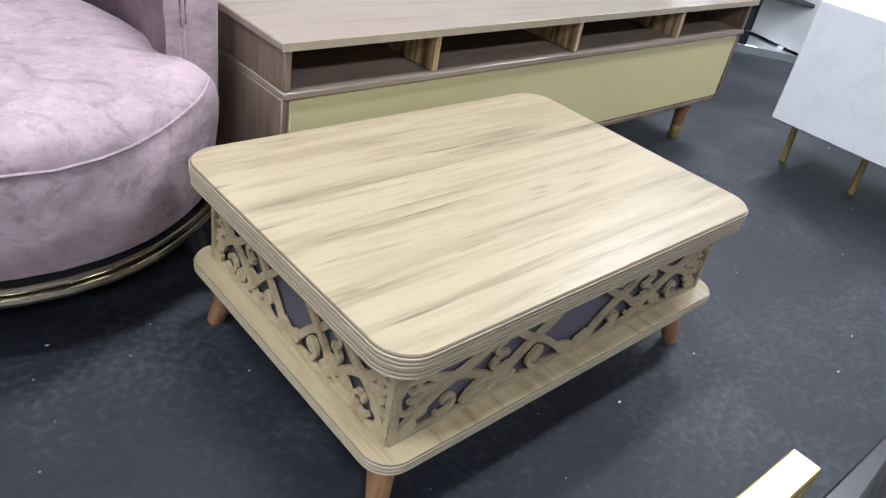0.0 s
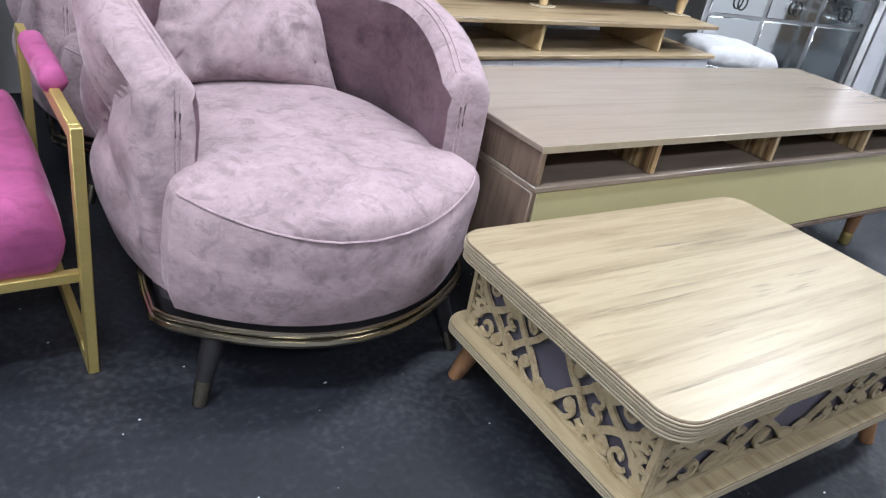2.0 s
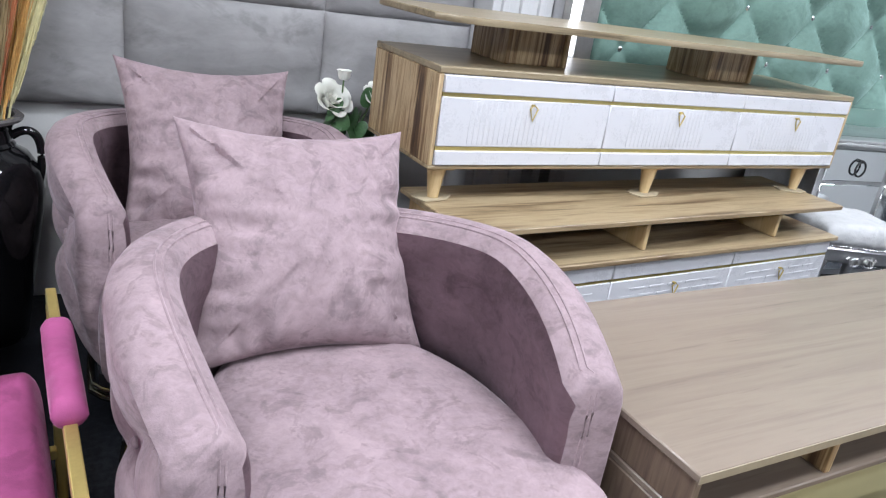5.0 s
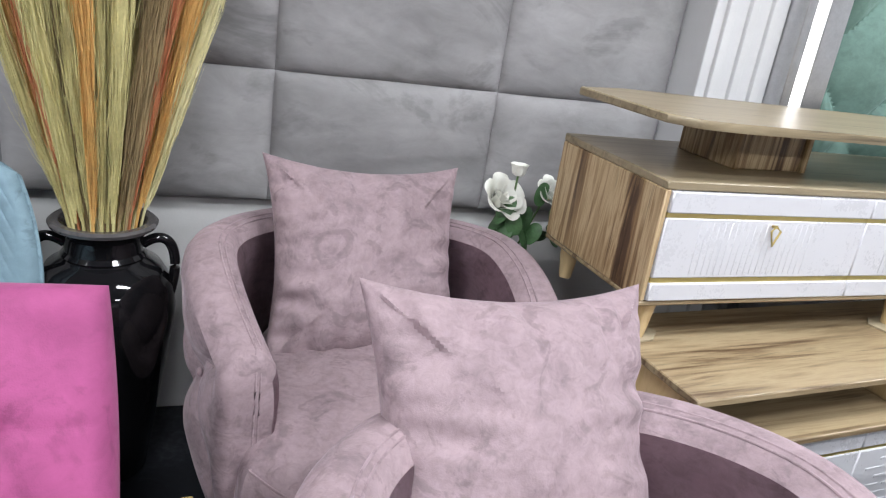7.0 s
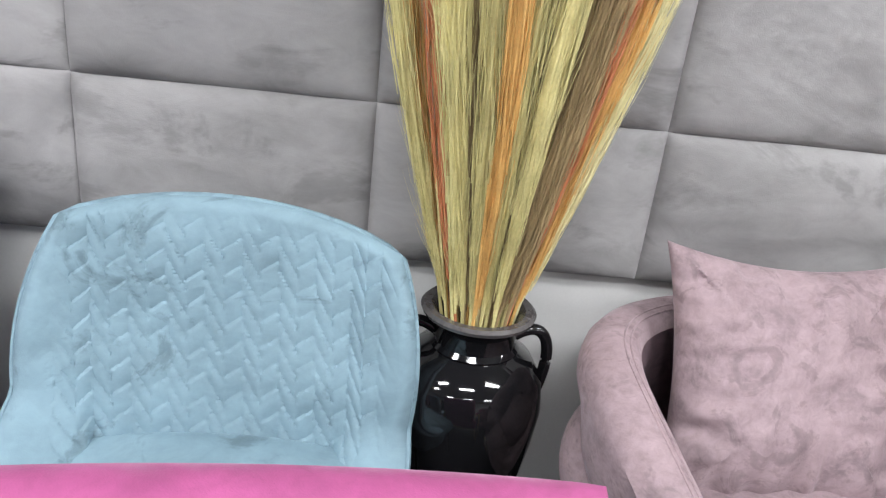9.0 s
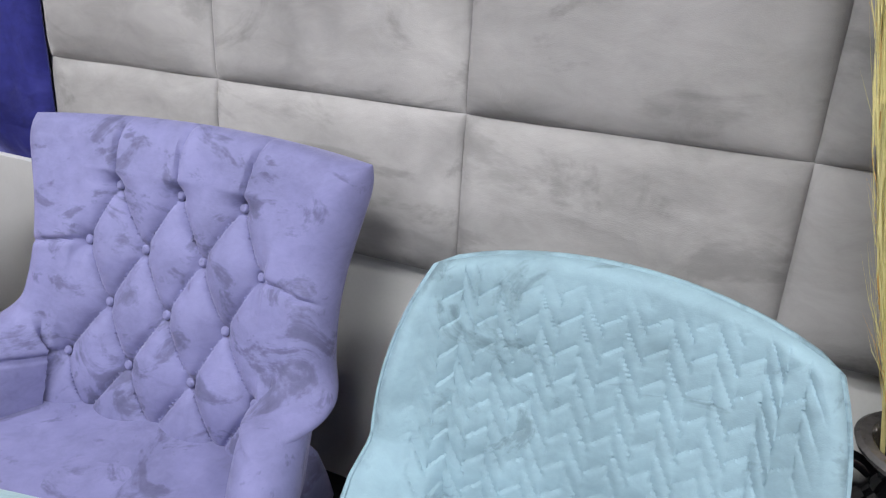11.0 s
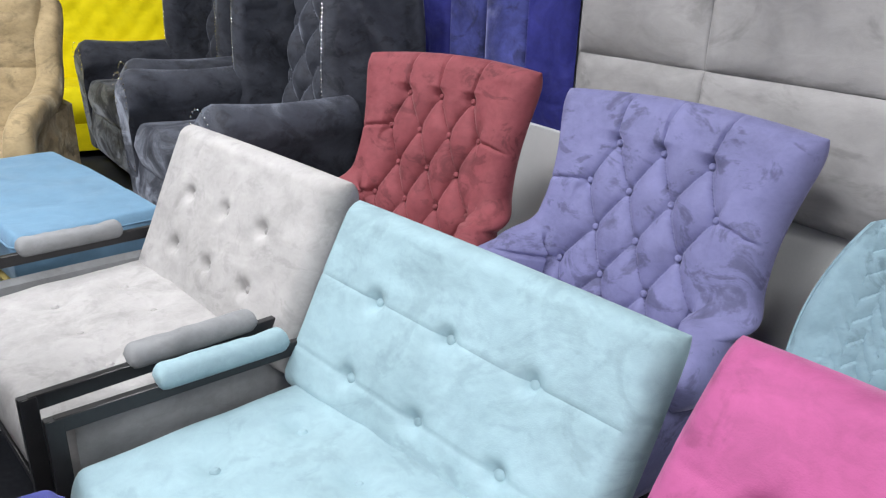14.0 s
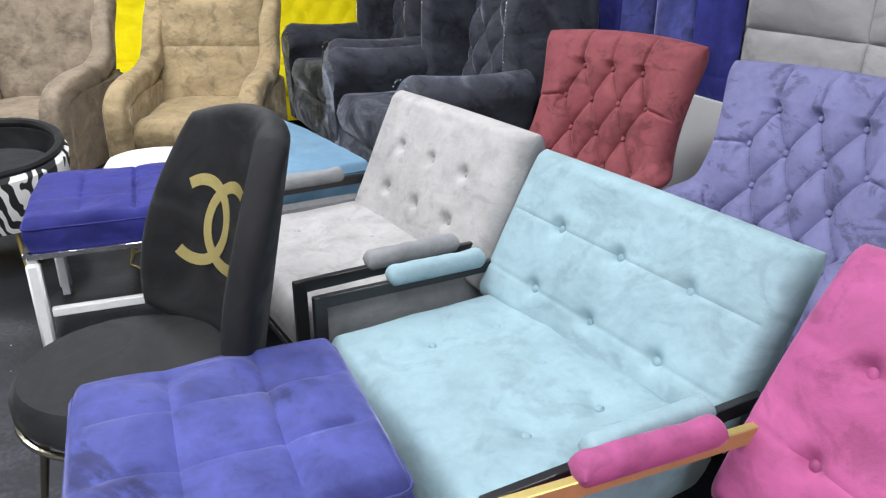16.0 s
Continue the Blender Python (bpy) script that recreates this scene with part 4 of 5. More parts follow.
def metal_chair(name, label, m, cloth, metal, w=0.74, depth=0.62, zt=0.54, seat_z=0.42, seat_t=0.17, back_h=0.54, lean=27, cols=3, rows=((0.08), (-0.10)), infill=None, arm_cloth=None, back_y=None, seams=True, back_dx=0.0, back_w=None, back_turn=0.0, back_roll=0.0, back_corner=0.05):
    ch = thing(name, label, "armchair", m, "metal-framed armchairs")
    iw = w - 0.07
    for sx in (-1, 1):
        bm = bmesh.new()
        frame_loop(bm, sx * (w / 2 - 0.011), 0.0, depth + 0.12, zt)
        fr = part("side_frame", bm, metal, ch, "flat metal side loop")
        bm = pad(0.30, 0.054, 0.055, 0.02, 24, 8, lambda x, y: wrinkle(x, y, 0.006, 20, sx), 1.0, 0.1, m=pose(sx * (w / 2 - 0.011), 0.36, zt + 0.014, 0, 0, 90))
        part("arm_pad", bm, arm_cloth or cloth, fr, "padded arm rest")
        if infill:
            bm = pad(depth - 0.02, 0.26, 0.03, 0.02, 10, 8, None, 1.0, 0.05, m=pose(sx * (w / 2 - 0.012), 0.08 + depth / 2, zt - 0.2, 90, 0, 90))
            part("side_panel", bm, infill, fr, "grey upholstered side panel")
    for ry in (0.03, depth):
        bm = bmesh.new()
        bar(bm, (-w / 2 + 0.02, ry, seat_z - seat_t - 0.012), (w / 2 - 0.02, ry, seat_z - seat_t - 0.012), 0.022, 0.022)
        part("cross_rail", bm, metal, ch)
    sd = depth + 0.04
    xs = [(-1 + 2 * i / (cols - 1)) * iw * 0.265 for i in range(cols)]
    sspots = [(x, y) for x in xs for y in (0.13, -0.06)]

    def seat_front(x, y):
        return buttons_front(sspots, 0.022, 0.035)(x, y) + 0.014 * (1 - (2 * x / iw) ** 2) * (1 - (2 * y / sd) ** 2) + wrinkle(x, y, 0.006, 12, w)
    sm = pose(0, sd / 2 + 0.01, seat_z - seat_t / 2, 2)
    seat = part("seat", pad(iw, sd, seat_t, 0.035, 44, 44, seat_front, 1.0, 0.06, m=sm), cloth, ch)
    for x, y in sspots:
        bm = bmesh.new()
        button(bm, (x, y, seat_t / 2 - 0.010), 0.011, sm)
        part("button", bm, cloth, seat)
    bspots = [(x, y) for x in xs for y in rows]
    bw = back_w or w - 0.06

    def back_front(x, y):
        return buttons_front(bspots, 0.028, 0.021, rows if seams else ())(x, y) + 0.010 * (1 - (2 * x / bw) ** 4) * (1 - (2 * y / back_h) ** 4) - 0.010 + wrinkle(x, y, 0.006, 8, w * 2)
    by = back_y if back_y is not None else depth - 0.05
    bmx = pose(back_dx, by, seat_z - 0.05, 0, 0, back_turn) @ pose(0, 0, 0, 90 - lean) @ pose(0, back_h / 2, 0, 0, 0, back_roll)
    back = part("backrest", pad(bw, back_h, 0.12, 0.042, 96, 100, back_front, 1.0, back_corner, m=bmx), cloth, ch, "leaning buttoned backrest")
    for x, y in bspots:
        bm = bmesh.new()
        button(bm, (x, y, 0.06 - 0.026), 0.014, bmx)
        part("button", bm, cloth, back, "covered button")
    return ch


metal_chair("armchair", "hot pink velvet armchair with brushed gold metal frame", pose(-0.352, 1.285, 0, 0, 0, 3.5), PINK, GOLD, w=0.77, depth=0.58, zt=0.545, seat_z=0.41, back_h=0.568, lean=28, rows=(0.08, -0.10), back_y=0.55, back_dx=-0.068, back_w=0.70, back_corner=0.16)
metal_chair("armchair", "pale turquoise velvet armchair with black metal frame", pose(-1.20, 1.268, 0, 0, 0, 9), TURQ, BLACKMETAL, w=0.86, depth=0.54, zt=0.505, seat_z=0.42, back_h=0.47, lean=27, rows=(0.045, -0.13), back_y=0.565, back_dx=-0.01, back_w=0.855, back_turn=7, back_roll=-2.5)
metal_chair("armchair", "light grey velvet armchair with black metal frame", pose(-2.09, 1.08, 0, 0, 0, 12), LGREY, BLACKMETAL, w=0.84, depth=0.54, zt=0.52, seat_z=0.43, back_h=0.50, lean=24, rows=(0.055, -0.105), infill=MGREY, arm_cloth=MGREY, back_y=0.56, seams=False, back_w=0.86, back_dx=0.04)


# ---- buttoned wing-sided chairs by the wall ----
def slipper_chair(m, cloth, label, W=0.90, H=0.74):
    ch = thing("tufted_chair", label, "chair", m, "deep-buttoned chairs")
    y0 = H / 2 - 0.155
    PX_, PY_ = 0.087 * W / 0.90, 0.128
    spots = []
    for k in range(5):
        n = 3 if k % 2 == 0 else 4
        for i in range(n):
            spots.append(((i - (n - 1) / 2) * PX_ * 2, y0 - PY_ * k))
    dia = diamond_front(PX_, PY_, 0.034, 0.0, y0)
    side = PX_ * 3

    def fr(x, y):
        g = 1.0
        if y > y0:
            g = max(0, 1 - (y - y0) / 0.03)
        if y < y0 - PY_ * 4:
            g = max(0, 1 - (y0 - PY_ * 4 - y) / 0.05)
        ax = abs(x)
        if ax > side:
            g *= max(0, 1 - (ax - side) / 0.03)
        z = dia(x, y) * g
        if y > y0:
            for sx in (-PX_ * 2, 0.0, PX_ * 2):
                z -= 0.012 * math.exp(-((x - sx - 0.12 * (y - y0) * (1 if sx else 0.3)) / 0.006) ** 2)
        if y < y0 - PY_ * 4:
            for sx in (-PX_ * 2, 0.0, PX_ * 2):
                z -= 0.010 * math.exp(-((x - sx) / 0.006) ** 2)
        if ax > side - 0.01:
            for sy in (y0 - PY_, y0 - PY_ * 3):
                z -= 0.012 * math.exp(-((y - sy + 0.12 * (ax - side)) / 0.006) ** 2)
        for bx, by in spots:
            z -= 0.014 * math.exp(-((x - bx) ** 2 + (y - by) ** 2) / 0.0003)
        return z + wrinkle(x, y, 0.004, 8, 2.0)

    shell_ = wrap_shell(W, H, 0.66, 10, 66, 1.7, 0.10, 0.44, 0.012, 0.12)

    def warp(p):
        # waist at mid height, spreading again towards the top corners
        k = min(1.0, max(0.0, p.y / H + 0.5))
        hug = 1 - 0.15 * math.sin(math.pi * min(1.0, (1 - k) * 1.15)) ** 1.4
        # the arms round off downwards into the seat
        if k < 0.34 and abs(p.x) > 0.33 * W:
            q = 0.33 * W
            hug *= (q + (abs(p.x) - q) * (0.6 + 0.4 * (k / 0.34) ** 0.6)) / abs(p.x)
        return shell_(Vector((p.x * hug, p.y, p.z)))

    bmx = pose(0, 0.185, 0.305, 90 - 17) @ pose(0, H / 2 - 0.03, 0)
    back = part("backrest", pad(W, H, 0.13, 0.07, 210, 200, fr, 1.0, 0.20, warp, bmx), cloth, ch, "diamond-buttoned backrest")
    for x, y in spots:
        bm = bmesh.new()
        q = warp(Vector((x, y, 0.065 - 0.030)))
        button(bm, q, 0.011, bmx)
        part("button", bm, cloth, back, "covered button")
    bm = pad(0.60, 0.56, 0.16, 0.05, 24, 24, lambda x, y: 0.02 * (1 - (x / 0.3) ** 2), 1.0, 0.15, None, pose(0, -0.06, 0.29))
    part("seat", bm, cloth, ch)
    part("base", pad(W * 0.86, 0.56, 0.30, 0.05, 24, 20, lambda x, y: wrinkle(x, y, 0.006, 6, 4), 1.0, 0.12, None, pose(0, 0.02, 0.24)), cloth, ch, "upholstered seat base")
    for x in (-0.24, 0.24):
        for y in (-0.26, 0.2):
            bm = bmesh.new()
            tube(bm, [(x, y, 0.15), (x * 1.1, y * 1.1, 0.0)], 0.022, 12, r1=0.014)
            part("leg", bm, BLACKWOOD, ch)
    return ch


slipper_chair(pose(-1.60, 2.47, 0, 0, 0, 4), PURPLE, "lavender velvet chair with deep-buttoned curved back")
slipper_chair(pose(-2.36, 2.27, 0, 0, 0, 21), RED, "brick red velvet chair with deep-buttoned curved back", 0.80, 0.78)

# ---- quilted blue chair ----
qc = thing("quilted_chair", "steel blue velvet chair with herringbone-quilted rounded back", "chair", pose(-0.70, 2.50, 0, 0, 0, 2))


def quilt(x, y):
    # braided long stitches: slanted cells in staggered columns
    c = 0.036
    u = (x + 0.10 * y) / c
    col_ = math.floor(u)
    s = u - col_
    v = (y + (0.064 * s if col_ % 2 else 0.026 * (1 - s)) + 0.017 * (col_ % 3)) / 0.052
    w = v - math.floor(v)
    a = 0.0045 * (min(w, 1 - w) * 2) ** 0.35 + 0.0045 * w
    b = 0.0022 * (min(s, 1 - s) * 2) ** 0.4
    e = min(0.35 - abs(x), 0.31 - abs(y))
    return (a + b - 0.008) * min(1, max(0, e / 0.05)) + wrinkle(x, y, 0.006, 9, 5)


qwarp = wrap_shell(0.785, 0.67, 0.60, 20, 66, 1.7, 0.0, 0.42, 0.012, 0.3)


QM = pose(0, 0.27, 0.545, 90 - 12, 0, 0) @ pose(0, 0, 0, 0, 0, -3)
qback = part("backrest", pad(0.785, 0.67, 0.06, 0.03, 230, 210, quilt, 1.0, 0.60, qwarp, QM), BLUE, qc, "quilted backrest")
bm = bmesh.new()
pts = []
for i in range(90):
    t = math.tau * i / 90
    c, s = math.cos(t), math.sin(t)
    k = max(abs(c), abs(s))
    u, v = c / k, s / k
    pts.append(QM @ qwarp(Vector((0.3925 * u * math.sqrt(1 - 0.30 * v * v), 0.335 * v * math.sqrt(1 - 0.30 * u * u), 0.0))))
tube(bm, pts, 0.006, 6, True)
part("piping", bm, BLUE, qback, "matching piping round the edge")
part("seat", pad(0.6, 0.56, 0.13, 0.05, 24, 24, lambda x, y: 0.02 * (1 - (x / 0.3) ** 2), 1.0, 0.2, None, pose(0, -0.03, 0.34)), BLUE, qc)
for x in (-0.23, 0.23):
    for y in (-0.24, 0.2):
        bm = bmesh.new()
        tube(bm, [(x, y, 0.29), (x * 1.1, y * 1.1, 0.0)], 0.015, 10, r1=0.01)
        part("leg", bm, BLACKMETAL, qc)

# ---- black vase with dried grasses ----
vs = thing("vase", "tall glossy black two-handled vase holding dried grasses", "vase", pose(-0.205, 2.83, 0))
bm = bmesh.new()
lathe(bm, [(0, 0), (0.085, 0), (0.095, 0.015), (0.105, 0.08), (0.13, 0.25), (0.155, 0.40), (0.163, 0.48), (0.155, 0.545), (0.128, 0.59), (0.098, 0.607), (0.093, 0.612), (0.096, 0.618), (0.088, 0.628), (0.088, 0.662), (0.098, 0.678), (0.108, 0.685)], 48)
part("body", bm, GLAZE, vs)
bm = bmesh.new()
lathe(bm, [(0.106, 0.684), (0.118, 0.690), (0.121, 0.698), (0.114, 0.704), (0.098, 0.703), (0.088, 0.69), (0.080, 0.66), (0.080, 0.55)], 48)
part("rim", bm, RIMGLAZE, vs, "pewter-coloured rim")
for sx in (-1, 1):
    bm = bmesh.new()
    tube(bm, [(sx * x, 0, z) for x, z in curve_pts((0.085, 0.64), (0.15, 0.69), (0.178, 0.62), (0.146, 0.50), 24)], 0.0125, 14)
    part("handle", bm, GLAZE, vs)

rng = random.Random(5)
gr = thing("dried_grass", "bunch of straw-yellow, orange and brown dried grass plumes in the vase", "dried grass", pose(-0.205, 2.83, 0))
tones = rng.choices([STRAW, PALESTRAW, ORANGE, UMBER, RUST], [0.40, 0.20, 0.16, 0.19, 0.05], k=56)
for i in range(56):
    t = i * 2.39996
    k = math.sqrt((i + 0.5) / 56)
    bx, by = 0.070 * k * math.cos(t), 0.070 * k * math.sin(t)
    sp = 0.235 * k + rng.uniform(-0.025, 0.025)
    dx, dy = sp * math.cos(t), sp * math.sin(t) * 0.8
    L = rng.uniform(0.85, 1.15)
    bow = rng.uniform(-0.03, 0.03)
    bm = bmesh.new()
    tube(bm, [(bx * 0.8, by * 0.8, 0.56), (bx + dx * 0.3, by + dy * 0.3, 0.70 + 0.3)], 0.004, 5, r1=0.003)
    R = rng.uniform(0.022, 0.034)

    def spine(z, rad, a):
        return Vector((bx + dx * z * L + bow * math.sin(z * 2.6) + rad * math.cos(a), by + dy * z * L + rad * math.sin(a), 0.66 + z * L))
    rings = []
    for q in range(15):
        z = 0.05 + 1.1 * q / 14
        grow = min(1.0, 0.22 + z * 1.6) * (1.0 if z < 1 else 0.6)
        rings.append([bm.verts.new(spine(z, R * grow * (0.38 + 0.14 * noise.noise(Vector((c * 1.7, z * 9, i)))), math.tau * c / 9)) for c in range(9)])
    for A, B in zip(rings, rings[1:]):
        for c in range(9):
            bm.faces.new((A[c], A[(c + 1) % 9], B[(c + 1) % 9], B[c]))
    for n_ in range(820):
        z0 = rng.uniform(0.06, 1.0)
        ln = rng.uniform(0.08, 0.22)
        a = rng.uniform(0, math.tau)
        grow = min(1.0, 0.22 + z0 * 1.6)
        rad0 = R * grow * rng.uniform(0.3, 0.9)
        stray = n_ % 9 == 0
        rad1 = rad0 + R * grow * rng.uniform(-0.25, 0.3) + (rng.uniform(0.008, 0.03) if stray else 0)
        a1 = a + rng.uniform(-0.6, 0.6)
        pa, pb = spine(z0, rad0, a), spine(z0 + ln, rad1, a1)
        pm = (pa + pb) / 2 + Vector((rng.uniform(-1, 1), rng.uniform(-1, 1), 0)) * (0.007 if stray else 0.003)
        t2 = rng.uniform(0, math.pi)
        sd = Vector((math.cos(t2), math.sin(t2), 0)) * (0.0005 if stray else rng.uniform(0.0006, 0.0013))
        v = [bm.verts.new(q) for q in (pa - sd, pa + sd, pm + sd * 0.8, pm - sd * 0.8, pb)]
        bm.faces.new((v[0], v[1], v[2], v[3]))
        bm.faces.new((v[3], v[2], v[4]))
    part("plume", bm, tones[i], gr, "", True)

# ---- white roses behind the armchair ----
rs = thing("rose_plant", "artificial white roses with green leaves in a dark pot", "rose plant", pose(0.86, 2.90, 0))
bm = bmesh.new()
lathe(bm, [(0, 0), (0.07, 0), (0.09, 0.3), (0.095, 0.34), (0.085, 0.34), (0.08, 0.3), (0, 0.3)], 24)
part("pot", bm, BLACKWOOD, rs)


def rose(cx, cy, cz, r, tight):
    bm = bmesh.new()
    g = random.Random(int(cz * 1000))
    for ring, (n, tilt, sc) in enumerate(((3, 5, 0.7), (4, 12 if not tight else 8, 0.9), (5, 26 if not tight else 12, 1.0), (6, 46 if not tight else 16, 1.0))):
        for k in range(n):
            a = 360 * k / n + ring * 37 + g.uniform(-8, 8)
            pm = pose(cx, cy, cz, 0, 0, a) @ pose(0, r * 0.12 * ring, 0, -tilt) @ pose(0, 0, r * sc * 0.5, 90)
            w = r * sc * 1.05
            pad(w, r * sc, 0.0024, 0.01, 8, 8, None, 1.0, 0.7, lambda p, w=w: Vector((p.x, p.y, p.z + 1.4 / r * p.x * p.x * 0.5 - 0.25 / r * max(0, p.y) ** 2 * 2)), pm, bm)
    return bm


for cx, cy, cz, r, tight in ((-0.03, 0.0, 0.765, 0.066, False), (0.015, -0.01, 0.85, 0.036, True), (0.15, 0.05, 0.775, 0.05, False)):
    fl = rose(0, 0, 0, r, tight)
    bmesh.ops.transform(fl, matrix=pose(cx, cy, cz, 0 if tight else 48, 0, 20), verts=fl.verts)
    part("flower", fl, PETAL, rs, "white rose bloom" if not tight else "white rosebud")
    bm = bmesh.new()
    tube(bm, [(0, 0, 0.3), (cx * 0.4, cy, 0.55), (cx, cy, cz)], 0.004, 6, r1=0.003)
    part("stem", bm, STEM, rs)
g = random.Random(9)
for k in range(18):
    a = g.uniform(0, 360)
    z = g.uniform(0.66, 0.79)
    bm = pad(0.05, 0.075, 0.0025, 0.02, 8, 10, None, 1.0, 0.9, lambda p: Vector((p.x, p.y, p.z - 3 * p.x * p.x - 2.5 * p.y * p.y)), pose((0.02 if k < 12 else 0.12) + 0.045 * math.cos(radians(a)), 0.035 * math.sin(radians(a)) - 0.02, z, g.uniform(40, 100), g.uniform(-30, 30), a + 90))
    part("leaf", bm, LEAF, rs)


# ---- tufted ottoman, benches and poufs ----
def ottoman(m, w, d, zt, t, cloth, metal, label, name="ottoman", grid=None, legs=0.018, rail=None, group="", tuft=0.042):
    ot = thing(name, label, "ottoman", m, group)

    def fr(x, y):
        z = 0.010 * (1 - (2 * x / w) ** 2)
        if grid:
            nx, ny = grid
            ex = abs(math.sin(math.pi * (x / w + 0.5) * nx))
            ey = abs(math.sin(math.pi * (y / d + 0.5) * ny))
            edge = min(1.0, max(0.0, min(w / 2 - abs(x), d / 2 - abs(y)) / 0.07))
            z += tuft * ((ex * ey) ** 0.2 - 0.75) * edge
            z += 0.008 * edge * noise.noise(Vector((x * 9, y * 9, w)))
        return z + wrinkle(x, y, 0.005, 9, w + d)
    part("cushion", pad(w, d, t, 0.03, 84, 84, fr, 1.0, 0.08, None, pose(0, 0, zt - t / 2)), cloth, ot)
    bm = bmesh.new()
    tube(bm, [(x, y, zt - 0.034) for x, y in round_rect(w * 0.985, d * 0.985, 0.03, 4)], 0.0035, 6, True)
    part("piping", bm, cloth, ot)
    b = zt - t
    bm = bmesh.new()
    for a, c in (((-w / 2, -d / 2), (w / 2, -d / 2)), ((w / 2, -d / 2), (w / 2, d / 2)), ((w / 2, d / 2), (-w / 2, d / 2)), ((-w / 2, d / 2), (-w / 2, -d / 2))):
        bar(bm, (a[0] * 0.97, a[1] * 0.97, b + 0.004), (c[0] * 0.97, c[1] * 0.97, b + 0.004), legs, 0.02)
    part("frame", bm, rail or metal, ot)
    for sx in (-1, 1):
        for sy in (-1, 1):
            bm = bmesh.new()
            bar(bm, (sx * w * 0.47, sy * d * 0.47, 0), (sx * w * 0.47, sy * d * 0.47, b), legs, legs)
            part("leg", bm, metal, ot)
    return ot


ottoman(pose(-1.14, 0.955, 0, 0, 0, 4), 0.56, 0.57, 0.50, 0.13, ROYAL, REDPART, "royal blue velvet square ottoman with grid tufting", grid=(3, 3), rail=CHROME)
bn = ottoman(pose(-2.75, 0.74, 0, 0, 0, 2), 0.60, 0.72, 0.52, 0.13, NAVY, WHITE, "deep blue velvet bench with chrome frame and foam-wrapped legs", "bench", grid=(3, 4), legs=0.03, rail=CHROME, tuft=0.022)
for sx in (-1, 1):
    for sy in (-1, 1):
        bm = boxes((sx * 0.29 - 0.022, sx * 0.29 + 0.022, sy * 0.338 - 0.022, sy * 0.338 + 0.022, 0.03, 0.37), bev=0.009)
        part("foam_wrap", bm, FOAM, bn, "white foam wrapping")
    part("stretcher", boxes((sx * 0.29 - 0.014, sx * 0.29 + 0.014, -0.31, 0.31, 0.17, 0.20)), FOAM, bn)
ottoman(pose(-3.33, 1.30, 0, 0, 0, 14), 1.12, 0.52, 0.50, 0.19, SKY, GOLD, "sky blue velvet long bench with gold frame", "bench", legs=0.022)

wt = thing("wire_table", "round pouf with white fur top on a gold wire base", "pouf", pose(-3.30, 0.80, 0))
bm = bmesh.new()
lathe(bm, [(0, 0.37), (0.2, 0.37), (0.225, 0.40), (0.225, 0.44), (0.2, 0.475), (0.1, 0.49), (0, 0.49)], 36)
part("top", bm, FOAM, wt)
bm = bmesh.new()
for k in range(10):
    a, b, c = (math.tau * (k + o) / 10 for o in (0, 1, 0.5))
    p = (0.19 * math.cos(a), 0.19 * math.sin(a), 0.37)
    q = (0.12 * math.cos(c), 0.12 * math.sin(c), 0.19)
    r_ = (0.12 * math.cos(c - math.tau / 10), 0.12 * math.sin(c - math.tau / 10), 0.19)
    s = (0.18 * math.cos(a), 0.18 * math.sin(a), 0.006)
    for e in ((p, q), (p, r_), (s, q), (s, r_), (q, r_), (p, (0.19 * math.cos(b), 0.19 * math.sin(b), 0.37)), (s, (0.18 * math.cos(b), 0.18 * math.sin(b), 0.006))):
        tube(bm, e, 0.004, 5)
part("wire_base", bm, GOLD, wt)

# ---- black dining chair with a gold emblem ----
bc = thing("dining_chair", "black fabric dining chair with curved back and gold emblem", "chair", pose(-1.545, 0.752, 0, 0, 0, 23))
bm = bmesh.new()
lathe(bm, [(0, 0.36), (0.225, 0.36), (0.245, 0.385), (0.245, 0.42), (0.225, 0.45), (0.15, 0.462), (0, 0.466)], 48)
part("seat", bm, BLACKF, bc)
bm = bmesh.new()
tube(bm, [(0.238 * math.cos(math.tau * k / 48), 0.238 * math.sin(math.tau * k / 48), 0.355) for k in range(48)], 0.008, 8, True)
part("seat_ring", bm, BRASS, bc, "gold ring under the seat")


def bcwarp(p):
    r = 0.262
    k = p.y / 0.62 + 0.5
    a = p.x / r * (1.08 - 0.34 * k)
    rr = r - p.z
    return Vector((rr * math.sin(a), p.y, r - rr * math.cos(a) - 0.02))


BM = pose(0, 0.312, 0.69, 90 - 13)
bback = part("backrest", pad(0.64, 0.62, 0.085, 0.04, 48, 40, lambda x, y: -0.0115 + wrinkle(x, y, 0.003, 6, 3), 1.0, 0.6, bcwarp, BM), BLACKF, bc, "curved wrap-round backrest")
bm = bmesh.new()


def emblem(cx, cy, R, a0, a1, wd):
    prev = None
    for k in range(29):
        a = radians(a0 + (a1 - a0) * k / 28)
        cur = [bm.verts.new(BM @ bcwarp(Vector((cx + rr * math.cos(a), cy + rr * math.sin(a), z)))) for rr in (R - wd / 2, R + wd / 2) for z in (0.0315, 0.0335)]
        if prev:
            for i, j in ((0, 1), (1, 3), (3, 2), (2, 0)):
                bm.faces.new((prev[i], prev[j], cur[j], cur[i]))
        prev = cur


